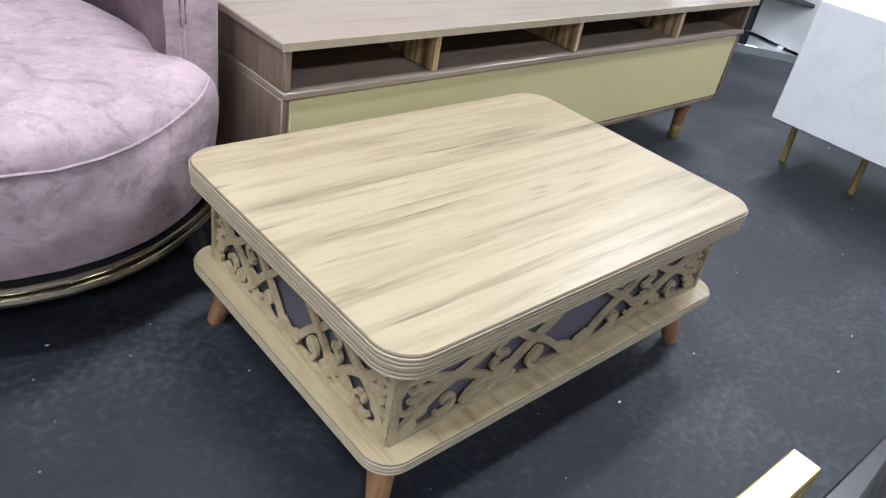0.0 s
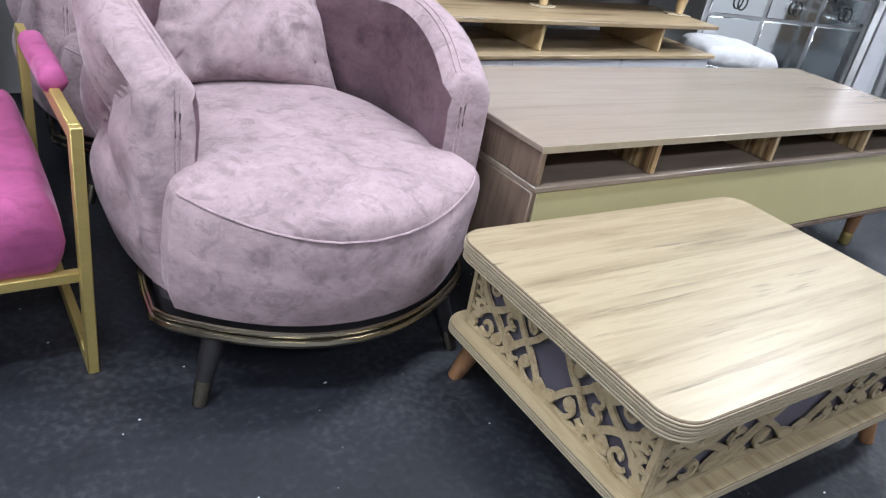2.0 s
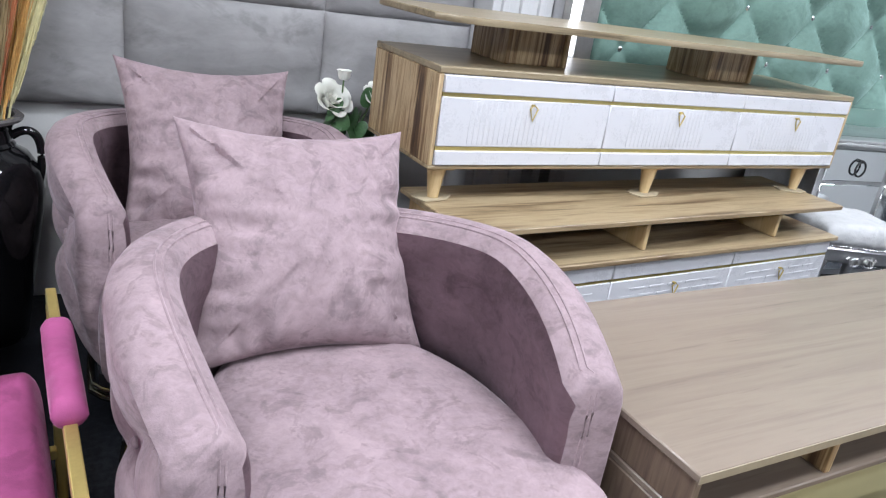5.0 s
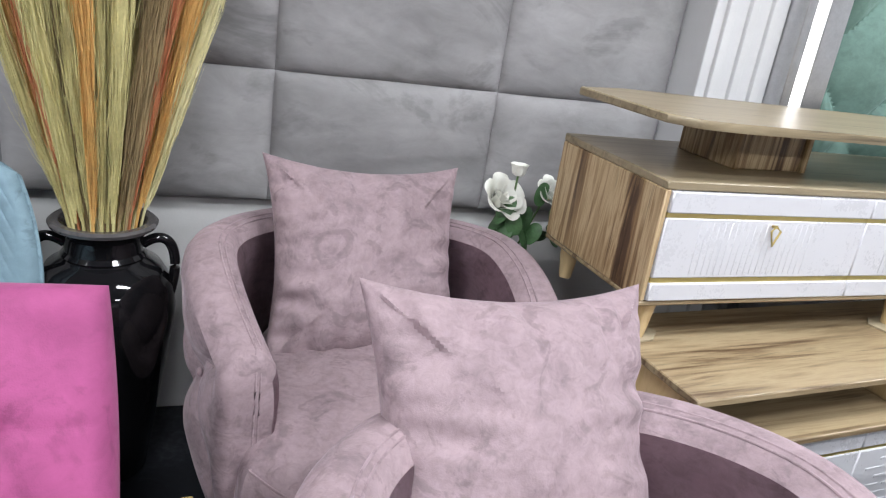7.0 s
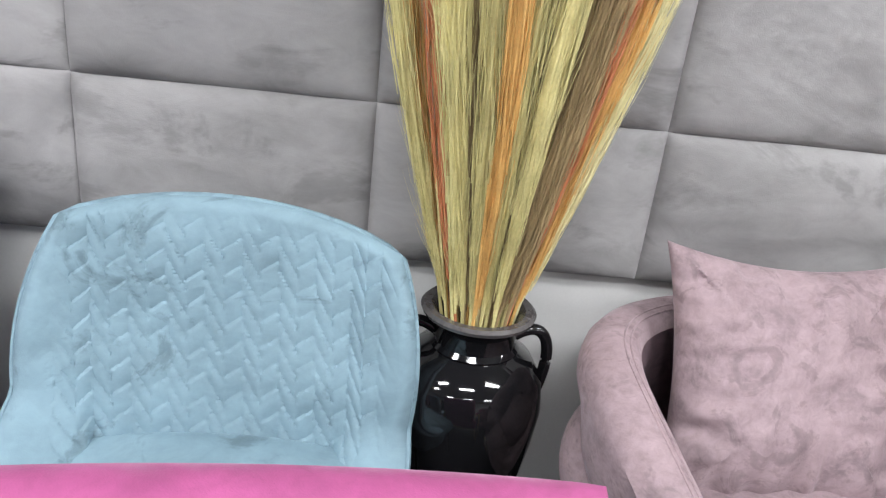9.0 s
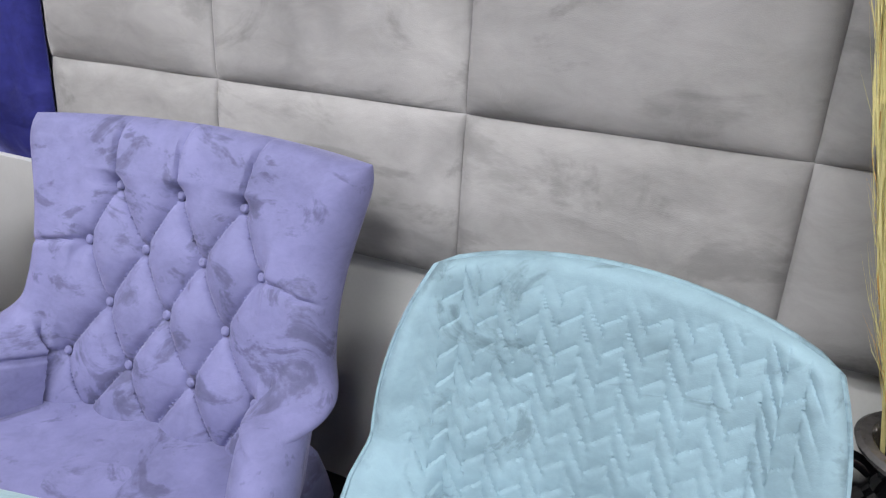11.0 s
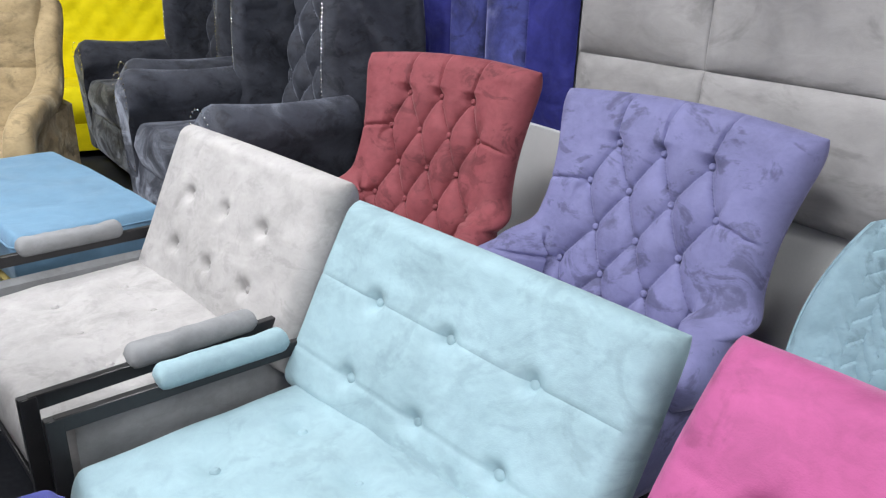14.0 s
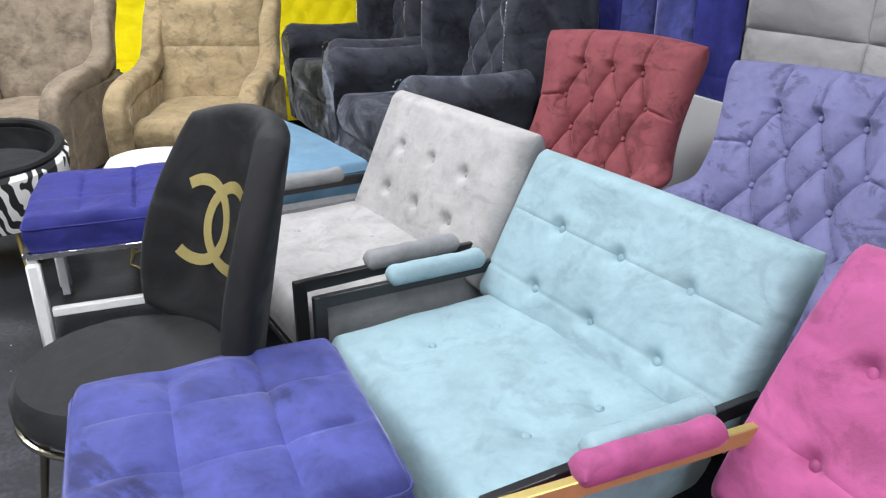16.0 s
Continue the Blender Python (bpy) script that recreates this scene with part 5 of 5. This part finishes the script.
emblem(-0.145, 0.0, 0.105, -125, 125, 0.03)
part("emblem", bm, GOLDPAINT, bback, "gold open ring emblem", False)
bm = bmesh.new()
emblem(-0.015, 0.0, 0.105, 60, 300, 0.03)
part("emblem", bm, GOLDPAINT, bback, "gold open ring emblem", False)
for x in (-0.15, 0.15):
    for y in (-0.15, 0.15):
        bm = bmesh.new()
        tube(bm, [(x, y, 0.355), (x * 1.35, y * 1.35, 0.0)], 0.014, 10, r1=0.009)
        part("leg", bm, BRASS, bc)


# ---- black wingback armchairs ----
def studs(bm, pts, r=0.0055):
    for p in pts:
        lathe(bm, [(0.0, r * 0.7), (r * 0.7, r * 0.45), (r, 0.0), (0.0, -r * 0.2)], 6, Matrix.Translation(p) @ pose(0, 0, 0, 90))


def wingback(m):
    ch = thing("wingback_armchair", "black velvet wingback armchair with nail-head trim and buttoned back", "armchair", m, "black wingback armchairs")
    dia = diamond_front(0.10, 0.14, 0.06)
    part("backrest", pad(0.72, 0.86, 0.18, 0.06, 76, 80, dia, 1.0, 0.15, None, pose(0, 0.33, 0.90, 90 - 10)), BLACKV, ch, "diamond-buttoned backrest")
    part("seat", pad(0.82, 0.76, 0.22, 0.05, 30, 30, lambda x, y: 0.03 * (1 - (x / 0.41) ** 2) + wrinkle(x, y, 0.008, 6, 1), 1.0, 0.06, None, pose(0, -0.18, 0.46)), BLACKV, ch, "piped seat cushion")
    part("base", pad(0.96, 0.98, 0.30, 0.04, 16, 16, None, 1.0, 0.05, None, pose(0, -0.07, 0.25)), BLACKV, ch)
    for sx in (-1, 1):
        bm = bmesh.new()
        n = 20
        rings = []
        for i in range(n + 1):
            k = i / n
            y = 0.08 - 0.64 * k
            zt = 0.80 - 0.02 * math.sin(k * 3) - (0.06 * max(0, (k - 0.88) / 0.12) ** 2)
            r = 0.10 + 0.02 * k - (0.012 * max(0, (k - 0.93) / 0.07) ** 2)
            ring = []
            for t in range(13):
                a = math.pi * (-0.25 + 1.5 * t / 12)
                ring.append(bm.verts.new((sx * (0.50 + r * math.cos(a)), y, zt - 0.09 + r * math.sin(a))))
            ring.append(bm.verts.new((sx * 0.43, y + 0.02 * k, 0.11)))
            ring.append(bm.verts.new((sx * 0.55, y + 0.02 * k, 0.11)))
            rings.append(ring)
        for A, B in zip(rings, rings[1:]):
            for q in range(len(A)):
                bm.faces.new((A[q], A[(q + 1) % len(A)], B[(q + 1) % len(A)], B[q]))
        bm.faces.new(rings[0])
        bm.faces.new(rings[-1])
        bmesh.ops.recalc_face_normals(bm, faces=bm.faces)
        arm = part("arm", bm, BLACKV, ch, "rolled arm")
        bm = bmesh.new()
        studs(bm, [(sx * (0.50 + 0.10 * math.cos(a)), -0.562, 0.70 + 0.10 * math.sin(a)) for a in (math.pi * (-0.2 + 1.4 * t / 14) for t in range(15))])
        studs(bm, [(sx * 0.445, -0.548, 0.32 + 0.38 * k / 16) for k in range(17)])
        studs(bm, [(sx * 0.545, -0.548, 0.32 + 0.38 * k / 16) for k in range(17)])
        tagged(part("nail_trim", bm, CHROME, arm, "steel nail heads"), kind="stuff")

        def wwarp(p, sx=sx):
            k = p.y / 1.02 + 0.5
            return Vector((p.x * (0.85 + 0.2 * math.sin(k * 2.6)), p.y, p.z))
        wing = part("wing", pad(0.46, 1.02, 0.10, 0.045, 22, 34, None, 1.0, 0.25, wwarp, pose(sx * 0.46, 0.24, 0.82, 90, 0, -90 - sx * 8)), BLACKV, ch, "side wing")
        bm = bmesh.new()
        studs(bm, [(sx * 0.43, -0.004 + 0.022 * (k / 26) ** 2, 0.80 + 0.46 * k / 26) for k in range(27)])
        tagged(part("nail_trim", bm, CHROME, wing, "steel nail heads"), kind="stuff")
    for x in (-0.42, 0.42):
        for y in (-0.36, 0.32):
            bm = bmesh.new()
            tube(bm, [(x, y, 0.14), (x, y, 0.0)], 0.03, 10, r1=0.02)
            part("leg", bm, BLACKWOOD, ch)
    return ch


wingback(pose(-3.66, 2.36, 0, 0, 0, 6) @ Matrix.Diagonal((1.12, 1.0, 1.0, 1.0)))
wingback(pose(-5.20, 2.33, 0, 0, 0, 6) @ Matrix.Diagonal((1.12, 1.0, 1.0, 1.0)))


# ---- far seating ----
def lounge(name, m, cloth, label, w, back_h, lean, round_back=0.1, seams=(), arm_z=0.62):
    ch = thing(name, label, "armchair", m, "far armchairs")

    def fr(x, y):
        z = 0.03 * (1 - (2 * x / w) ** 2)
        for s in seams:
            z -= 0.012 * math.exp(-((y - s) / 0.012) ** 2)
        return z + wrinkle(x, y, 0.012, 9, w)
    bw = w - 0.14
    part("backrest", pad(bw - 0.06, back_h, 0.22, 0.06, 30, 36, fr, 1.0, round_back, None, pose(0, 0.24, 0.36, 90 - lean) @ pose(0, back_h / 2, 0)), cloth, ch)
    part("seat", pad(w - 0.26, 0.62, 0.2, 0.06, 24, 24, lambda x, y: 0.02 * (1 - (x / 0.3) ** 2) + wrinkle(x, y, 0.01, 8, 1), 1.0, 0.08, None, pose(0, -0.12, 0.36, 3)), cloth, ch)
    part("base", pad(w - 0.08, 0.7, 0.2, 0.04, 10, 10, None, 1.0, 0.05, None, pose(0, 0.0, 0.2)), cloth, ch)
    for sx in (-1, 1):
        # one padded roll: down the side of the back, along the arm and down its front
        top = Vector((0.24 + math.sin(radians(lean)) * back_h * 0.94, 0.36 + math.cos(radians(lean)) * back_h * 0.94))
        key = [top, Vector((0.30, arm_z + 0.22)), Vector((0.20, arm_z + 0.05)), Vector((0.02, arm_z - 0.03)), Vector((-0.22, arm_z - 0.05)), Vector((-0.40, arm_z - 0.10)), Vector((-0.455, arm_z - 0.22)), Vector((-0.44, 0.14))]
        line = []
        for q in range(len(key) - 1):
            p0, p1, p2, p3 = key[max(q - 1, 0)], key[q], key[q + 1], key[min(q + 2, len(key) - 1)]
            for f in range(5):
                t = f / 5
                line.append(0.5 * (2 * p1 + (p2 - p0) * t + (2 * p0 - 5 * p1 + 4 * p2 - p3) * t * t + (3 * p1 - p0 - 3 * p2 + p3) * t ** 3))
        line.append(key[-1])
        bm = bmesh.new()
        rings = []
        for q, p in enumerate(line):
            d = (line[min(q + 1, len(line) - 1)] - line[max(q - 1, 0)]).normalized()
            nx = Vector((-d.y, d.x))
            inset = round_back * 0.22 * max(0.0, p.y - arm_z)
            ring = []
            for c in range(16):
                t = math.tau * c / 16
                cx = math.copysign(abs(math.cos(t)) ** 0.6, math.cos(t)) * 0.062
                cn = math.copysign(abs(math.sin(t)) ** 0.6, math.sin(t)) * 0.066
                o = wrinkle(p.x + cx, p.y + cn, 0.008, 9, sx)
                ring.append(bm.verts.new((sx * (w / 2 - 0.09 - inset) + cx + o, p.x + nx.x * cn, p.y + nx.y * cn + o)))
            rings.append(ring)
        for A, B in zip(rings, rings[1:]):
            for c in range(16):
                bm.faces.new((A[c], A[(c + 1) % 16], B[(c + 1) % 16], B[c]))
        bm.faces.new(rings[0])
        bm.faces.new(rings[-1])
        bmesh.ops.recalc_face_normals(bm, faces=bm.faces)
        part("arm", bm, cloth, ch, "padded arm sweeping down from the back")
        part("side_panel", pad(0.80, arm_z - 0.16, 0.11, 0.03, 10, 8, None, 1.0, 0.05, None, pose(sx * (w / 2 - 0.09), -0.03, arm_z / 2 + 0.03, 90, 0, -90)), cloth, ch)
        for y in (-0.3, 0.3):
            bm = bmesh.new()
            tube(bm, [(sx * (w / 2 - 0.12), y, 0.12), (sx * (w / 2 - 0.1), y * 1.08, 0.0)], 0.02, 10, r1=0.013)
            part("leg", bm, BLACKWOOD, ch)
    return ch


lounge("lounge_chair", pose(-4.53, 1.07, 0, 0, 0, 72), BEIGE, "beige velvet lounge armchair with sloping arms", 0.90, 0.80, 16, 0.12, (0.28, 0.14, 0.0), 0.66)
lounge("lounge_chair", pose(-4.85, 0.10, 0, 0, 0, 68), BROWNV, "taupe velvet armchair with rounded pleated back", 0.92, 0.76, 14, 0.55, (0.04,), 0.68)

ys = thing("sofa", "bright yellow velvet sofa with deep-buttoned back", "sofa", pose(-6.3, 0.55, 0, 0, 0, 88))
part("backrest", pad(3.9, 0.95, 0.22, 0.08, 120, 40, diamond_front(0.085, 0.10, 0.03), 1.0, 0.05, None, pose(0, 0.25, 0.90, 84)), YELLOW, ys, "buttoned backrest")
part("seat", pad(3.6, 0.7, 0.26, 0.06, 24, 14, None, 1.0, 0.04, None, pose(0, -0.1, 0.36)), YELLOW, ys)
part("base", boxes((-1.9, 1.9, -0.42, 0.4, 0.05, 0.24)), YELLOW, ys)
for sx in (-1, 1):
    bm = pad(0.8, 0.5, 0.2, 0.08, 14, 12, None, 1.0, 0.2, None, pose(sx * 1.88, -0.02, 0.5, 90, 0, -90))
    part("arm", bm, YELLOW, ys)
    part("foot", boxes((sx * 1.7 - 0.03, sx * 1.7 + 0.03, -0.35, 0.35, 0, 0.05)), BLACKWOOD, ys)

zs = thing("zebra_armchair", "small tub chair with zebra-print outside and dark grey seat", "armchair", pose(-3.46, 0.10, 0, 0, 0, 75))
bm = bmesh.new()
n, rings = 40, []
for i in range(n + 1):
    a = radians(-180 + 360 * i / n)
    zt = 0.47 + 0.10 * (0.5 + 0.5 * math.cos(a)) ** 1.5
    rings.append([bm.verts.new((r * math.sin(a), r * math.cos(a), z)) for r, z in ((0.27, 0.22), (0.32, 0.35), (0.335, zt - 0.02), (0.32, zt), (0.305, zt))])
for A, B in zip(rings, rings[1:]):
    for k in range(4):
        bm.faces.new((A[k], B[k], B[k + 1], A[k + 1]))
bmesh.ops.remove_doubles(bm, verts=bm.verts, dist=0.0005)
bmesh.ops.recalc_face_normals(bm, faces=bm.faces)
part("shell", bm, ZEBRA, zs, "zebra-print shell")
bm = bmesh.new()
rings = []
for i in range(n):
    a = math.tau * i / n
    zt = 0.47 + 0.10 * (0.5 + 0.5 * math.cos(a)) ** 1.5
    rings.append([bm.verts.new((r * math.sin(a), r * math.cos(a), z)) for r, z in ((0.31, zt), (0.285, zt - 0.01), (0.27, 0.36))])
for A, B in zip(rings, rings[1:] + rings[:1]):
    for k in range(2):
        bm.faces.new((A[k], A[k + 1], B[k + 1], B[k]))
part("lining", bm, BLACKF, zs, "dark grey inner lining")
bm = bmesh.new()
tube(bm, [(0.305 * math.sin(a), 0.305 * math.cos(a), 0.485 + 0.10 * (0.5 + 0.5 * math.cos(a)) ** 1.5) for a in (math.tau * i / 40 for i in range(40))], 0.02, 8, True)
part("rim", bm, BLACKF, zs, "dark grey padded rim")
bm = bmesh.new()
lathe(bm, [(0, 0.24), (0.26, 0.24), (0.285, 0.34), (0.28, 0.44), (0.24, 0.475), (0.12, 0.49), (0, 0.49)], 32)
part("seat", bm, BLACKF, zs)
for a in (45, 135, 225, 315):
    bm = bmesh.new()
    x, y = math.cos(radians(a)), math.sin(radians(a))
    tube(bm, [(0.19 * x, 0.19 * y, 0.24), (0.23 * x, 0.23 * y, 0.0)], 0.012, 10, r1=0.008)
    part("leg", bm, GOLD, zs)


# ---- right-hand side: white cabinet, mirrored pieces ----
wc = thing("white_cabinet", "white lacquer cabinet on slim gold legs", "cabinet", pose(2.80, 0.985, 0, 0, 0, -1))
part("body", boxes((0, 0.42, -0.85, 0, 0.19, 0.605), bev=0.005), WHITE, wc)
part("door", boxes((-0.0035, 0.0, -0.42, -0.004, 0.195, 0.60), bev=0.001), WHITE, wc)
part("door", boxes((-0.0035, 0.0, -0.846, -0.43, 0.195, 0.60), bev=0.001), WHITE, wc)
for x, y in ((0.19, -0.03), (0.19, -0.30), (0.38, -0.8), (0.12, -0.8)):
    bm = bmesh.new()
    tube(bm, [(x - 0.03, y, 0.19), (x, y, 0.0)], 0.012, 10)
    part("leg", bm, GOLD, wc)

wb = thing("display_board", "tall white display board on casters", "display board", pose(4.45, 1.75, 0, 0, 0, 74))
part("panel", boxes((-1.3, 0.25, -0.02, 0.02, 0.06, 2.2)), WHITEMATT, wb)
for x in (-1.1, 0.0):
    bm = bmesh.new()
    lathe(bm, [(0.0, -0.012), (0.02, -0.012), (0.028, -0.006), (0.028, 0.006), (0.02, 0.012), (0, 0.012)], 16, pose(x, 0.03, 0.028, 90))
    part("caster", bm, WHITE, wb)
    part("caster_fork", boxes((x - 0.012, x + 0.012, 0.012, 0.048, 0.03, 0.06)), WHITE, wb)

# sideboard built in place of a silver dining table with ring-handled chairs
mc = thing("dining_table_standin", "silver mirrored sideboard with moulded top and ring pulls, standing in for a dining table with chairs", "sideboard", pose(3.05, 2.55, 0, 0, 0, -6))
part("carcass", boxes((0, 1.25, 0.02, 0.45, 0.12, 0.76)), SILVER, mc)
bm = bmesh.new()
box(bm, -0.03, 1.28, -0.03, 0.47, 0.765, 0.785, 0.008, seg=2)
box(bm, -0.015, 1.265, -0.015, 0.46, 0.785, 0.80, 0.006, seg=2)
part("top", bm, SILVER, mc, "moulded silver top")
for k in range(3):
    x = 0.03 + k * 0.41
    for z0, z1 in ((0.60, 0.75), (0.15, 0.585)):
        d = part("mirror_panel", boxes((x, x + 0.38, 0.012, 0.02, z0, z1), bev=0.004), MIRROR, mc, "bevelled mirror front")
        if z0 > 0.5:
            bm = bmesh.new()
            cx = x + 0.19
            tube(bm, [(cx + 0.03 * math.sin(t), -0.004, 0.665 + 0.035 * math.cos(t)) for t in (math.tau * i / 16 for i in range(16))], 0.005, 6, True)
            tube(bm, [(cx, 0.012, 0.70), (cx, -0.006, 0.70)], 0.008, 8)
            part("ring_pull", bm, BLACKMETAL, d, "dark ring pull")
for x in (0.06, 1.19):
    for y in (0.06, 0.4):
        bm = bmesh.new()
        tube(bm, [(x, y, 0.12), (x, y, 0.0)], 0.03, 10, r1=0.015)
        part("leg", bm, SILVER, mc)
gl = thing("glass_sheet", "clear glass sheet standing on the sideboard stand-in", "glass", pose(3.05, 2.62, 0.8, 0, 0, -6))
part("pane", boxes((0.05, 0.7, 0.0, 0.006, 0.0, 0.13), bev=0.001), GLASS, gl)

so = thing("stool", "silver carved stool with quilted grey velvet seat", "stool", pose(3.06, 2.36, 0, 0, 0, -22))
part("seat", pad(0.40, 0.34, 0.09, 0.04, 24, 24, lambda x, y: 0.015 * (1 - (x / 0.2) ** 2) + wrinkle(x, y, 0.005, 20, 3), 1.0, 0.12, None, pose(0, 0, 0.445)), SILVERV, so)
part("apron", boxes((-0.185, 0.185, -0.155, 0.155, 0.33, 0.402), bev=0.012), SILVER, so)
bm = bmesh.new()
for sx in (-1, 1):
    tube(bm, [(sx * (0.02 + 0.05 * k / 8), -0.165, 0.345 + 0.02 * math.sin(k * 1.1)) for k in range(9)], 0.009, 6, r1=0.004)
    tube(bm, [(sx * 0.03 + 0.02 * math.cos(t), -0.165, 0.345 + 0.018 * math.sin(t)) for t in (math.tau * i / 12 for i in range(12))], 0.005, 6, True)
part("carving", bm, SILVER, so, "scroll carving on the apron")
bm = bmesh.new()
studs(bm, [(-0.19 + 0.0172 * k, -0.168, 0.408) for k in range(23)], 0.006)
tagged(part("nail_trim", bm, CHROME, so, "steel nail heads"), kind="stuff")
for sx in (-1, 1):
    for sy in (-1, 1):
        bm = bmesh.new()
        tube(bm, [(sx * 0.16, sy * 0.13, 0.335), (sx * 0.185, sy * 0.15, 0.24), (sx * 0.165, sy * 0.135, 0.1), (sx * 0.19, sy * 0.155, 0.0)], 0.03, 10, r1=0.013)
        part("leg", bm, SILVER, so, "curved carved leg")

md = thing("mirrored_cabinet", "mirrored silver cabinet with open dark shelves", "cabinet", pose(4.05, 2.05, 0, 0, 0, -50))
part("frame", boxes((0, 0.05, 0, 0.4, 0, 0.9), (0.55, 0.6, 0, 0.4, 0, 0.9), (0.05, 0.55, 0, 0.4, 0.85, 0.9), (0.05, 0.55, 0, 0.4, 0, 0.05)), MIRROR, md)
part("back", boxes((0.05, 0.55, 0.36, 0.4, 0.05, 0.85)), DARKBOX, md)
for z in (0.30, 0.55, 0.70):
    part("shelf", boxes((0.05, 0.55, 0.02, 0.36, z, z + 0.02)), DARKBOX, md)
tag = thing("red_tassel", "small red fabric tassel hanging in the cabinet", "tassel", pose(4.05, 2.05, 0, 0, 0, -50))
bm = bmesh.new()
lathe(bm, [(0, 0.575), (0.022, 0.57), (0.026, 0.60), (0.015, 0.64), (0.005, 0.66), (0, 0.66)], 12, pose(0.3, 0.06, 0))
part("tuft", bm, REDCLOTH, tag)
fm = thing("framed_mirror", "leaning mirror in a beaded silver frame", "mirror", pose(4.5, 2.15, 0, -8, 0, -62))
part("frame", boxes((-0.34, -0.28, -0.03, 0.02, 0, 1.7), (0.28, 0.34, -0.03, 0.02, 0, 1.7), (-0.28, 0.28, -0.03, 0.02, 0, 0.06), (-0.28, 0.28, -0.03, 0.02, 1.64, 1.7), bev=0.012), SILVER, fm, "beaded silver frame")
part("glass", boxes((-0.28, 0.28, -0.008, 0.004, 0.06, 1.64)), WHITE, fm, "white backing sheet")
bm = bmesh.new()
for x, z in ((-0.1, 0.62), (0.08, 0.72), (0.0, 0.5)):
    box(bm, x, x + 0.012, -0.011, -0.0085, z, z + 0.09, 0)
    box(bm, x + 0.0125, x + 0.06, -0.011, -0.0085, z + 0.078, z + 0.09, 0)
part("scrawl", bm, BLACKMETAL, fm, "dark scrawled marks")

# ---- black seat with a gold rail near the start ----
bs = thing("black_bench", "black fabric seat with a brushed gold side rail", "bench", pose(0.90, 0.045, 0))
part("cushion", pad(0.72, 0.62, 0.14, 0.06, 24, 20, lambda x, y: 0.01 * (1 - (x / 0.36) ** 2), 1.0, 0.1, None, pose(0.34, -0.345, 0.445, 0, 0, 3)), BLACKF, bs)
bm = bmesh.new()
box(bm, -0.16, 0.035, -0.016, 0.016, 0.465, 0.485, 0.002)
box(bm, 0.013, 0.035, -0.016, 0.016, 0.0, 0.465, 0.002)
part("rail", bm, GOLDPAINT, bs, "flat brushed gold rail")
part("support", boxes((0.013, 0.6, -0.6, -0.02, 0.36, 0.385)), BLACKMETAL, bs)
for x in (0.06, 0.55):
    for y in (-0.56, -0.06):
        part("leg", boxes((x - 0.015, x + 0.015, y - 0.015, y + 0.015, 0, 0.36)), BLACKMETAL, bs)

# ---- lint on the carpet ----
g = random.Random(21)
verts, faces = [], []
for k in range(420):
    x, y = g.uniform(-3.2, 3.6), g.uniform(-0.9, 2.2)
    s = g.uniform(0.0007, 0.002) * (1.6 if k % 9 == 0 else 1)
    a, b = g.uniform(0, math.tau), g.uniform(1.0, 2.6)
    n = len(verts)
    for i in range(4):
        t = a + math.tau * i / 4
        verts.append((x + s * b * math.cos(t), y + s * math.sin(t), 0.0012))
    verts.append((x, y, 0.0012 + s * 0.7))
    faces += [(n, n + 1, n + 4), (n + 1, n + 2, n + 4), (n + 2, n + 3, n + 4), (n + 3, n, n + 4)]
me = bpy.data.meshes.new("carpet_lint")
me.from_pydata(verts, [], faces)
me.materials.append(FOAM)
tagged(new("carpet_lint", me), "white lint and dust specks on the carpet", "lint", kind="stuff")
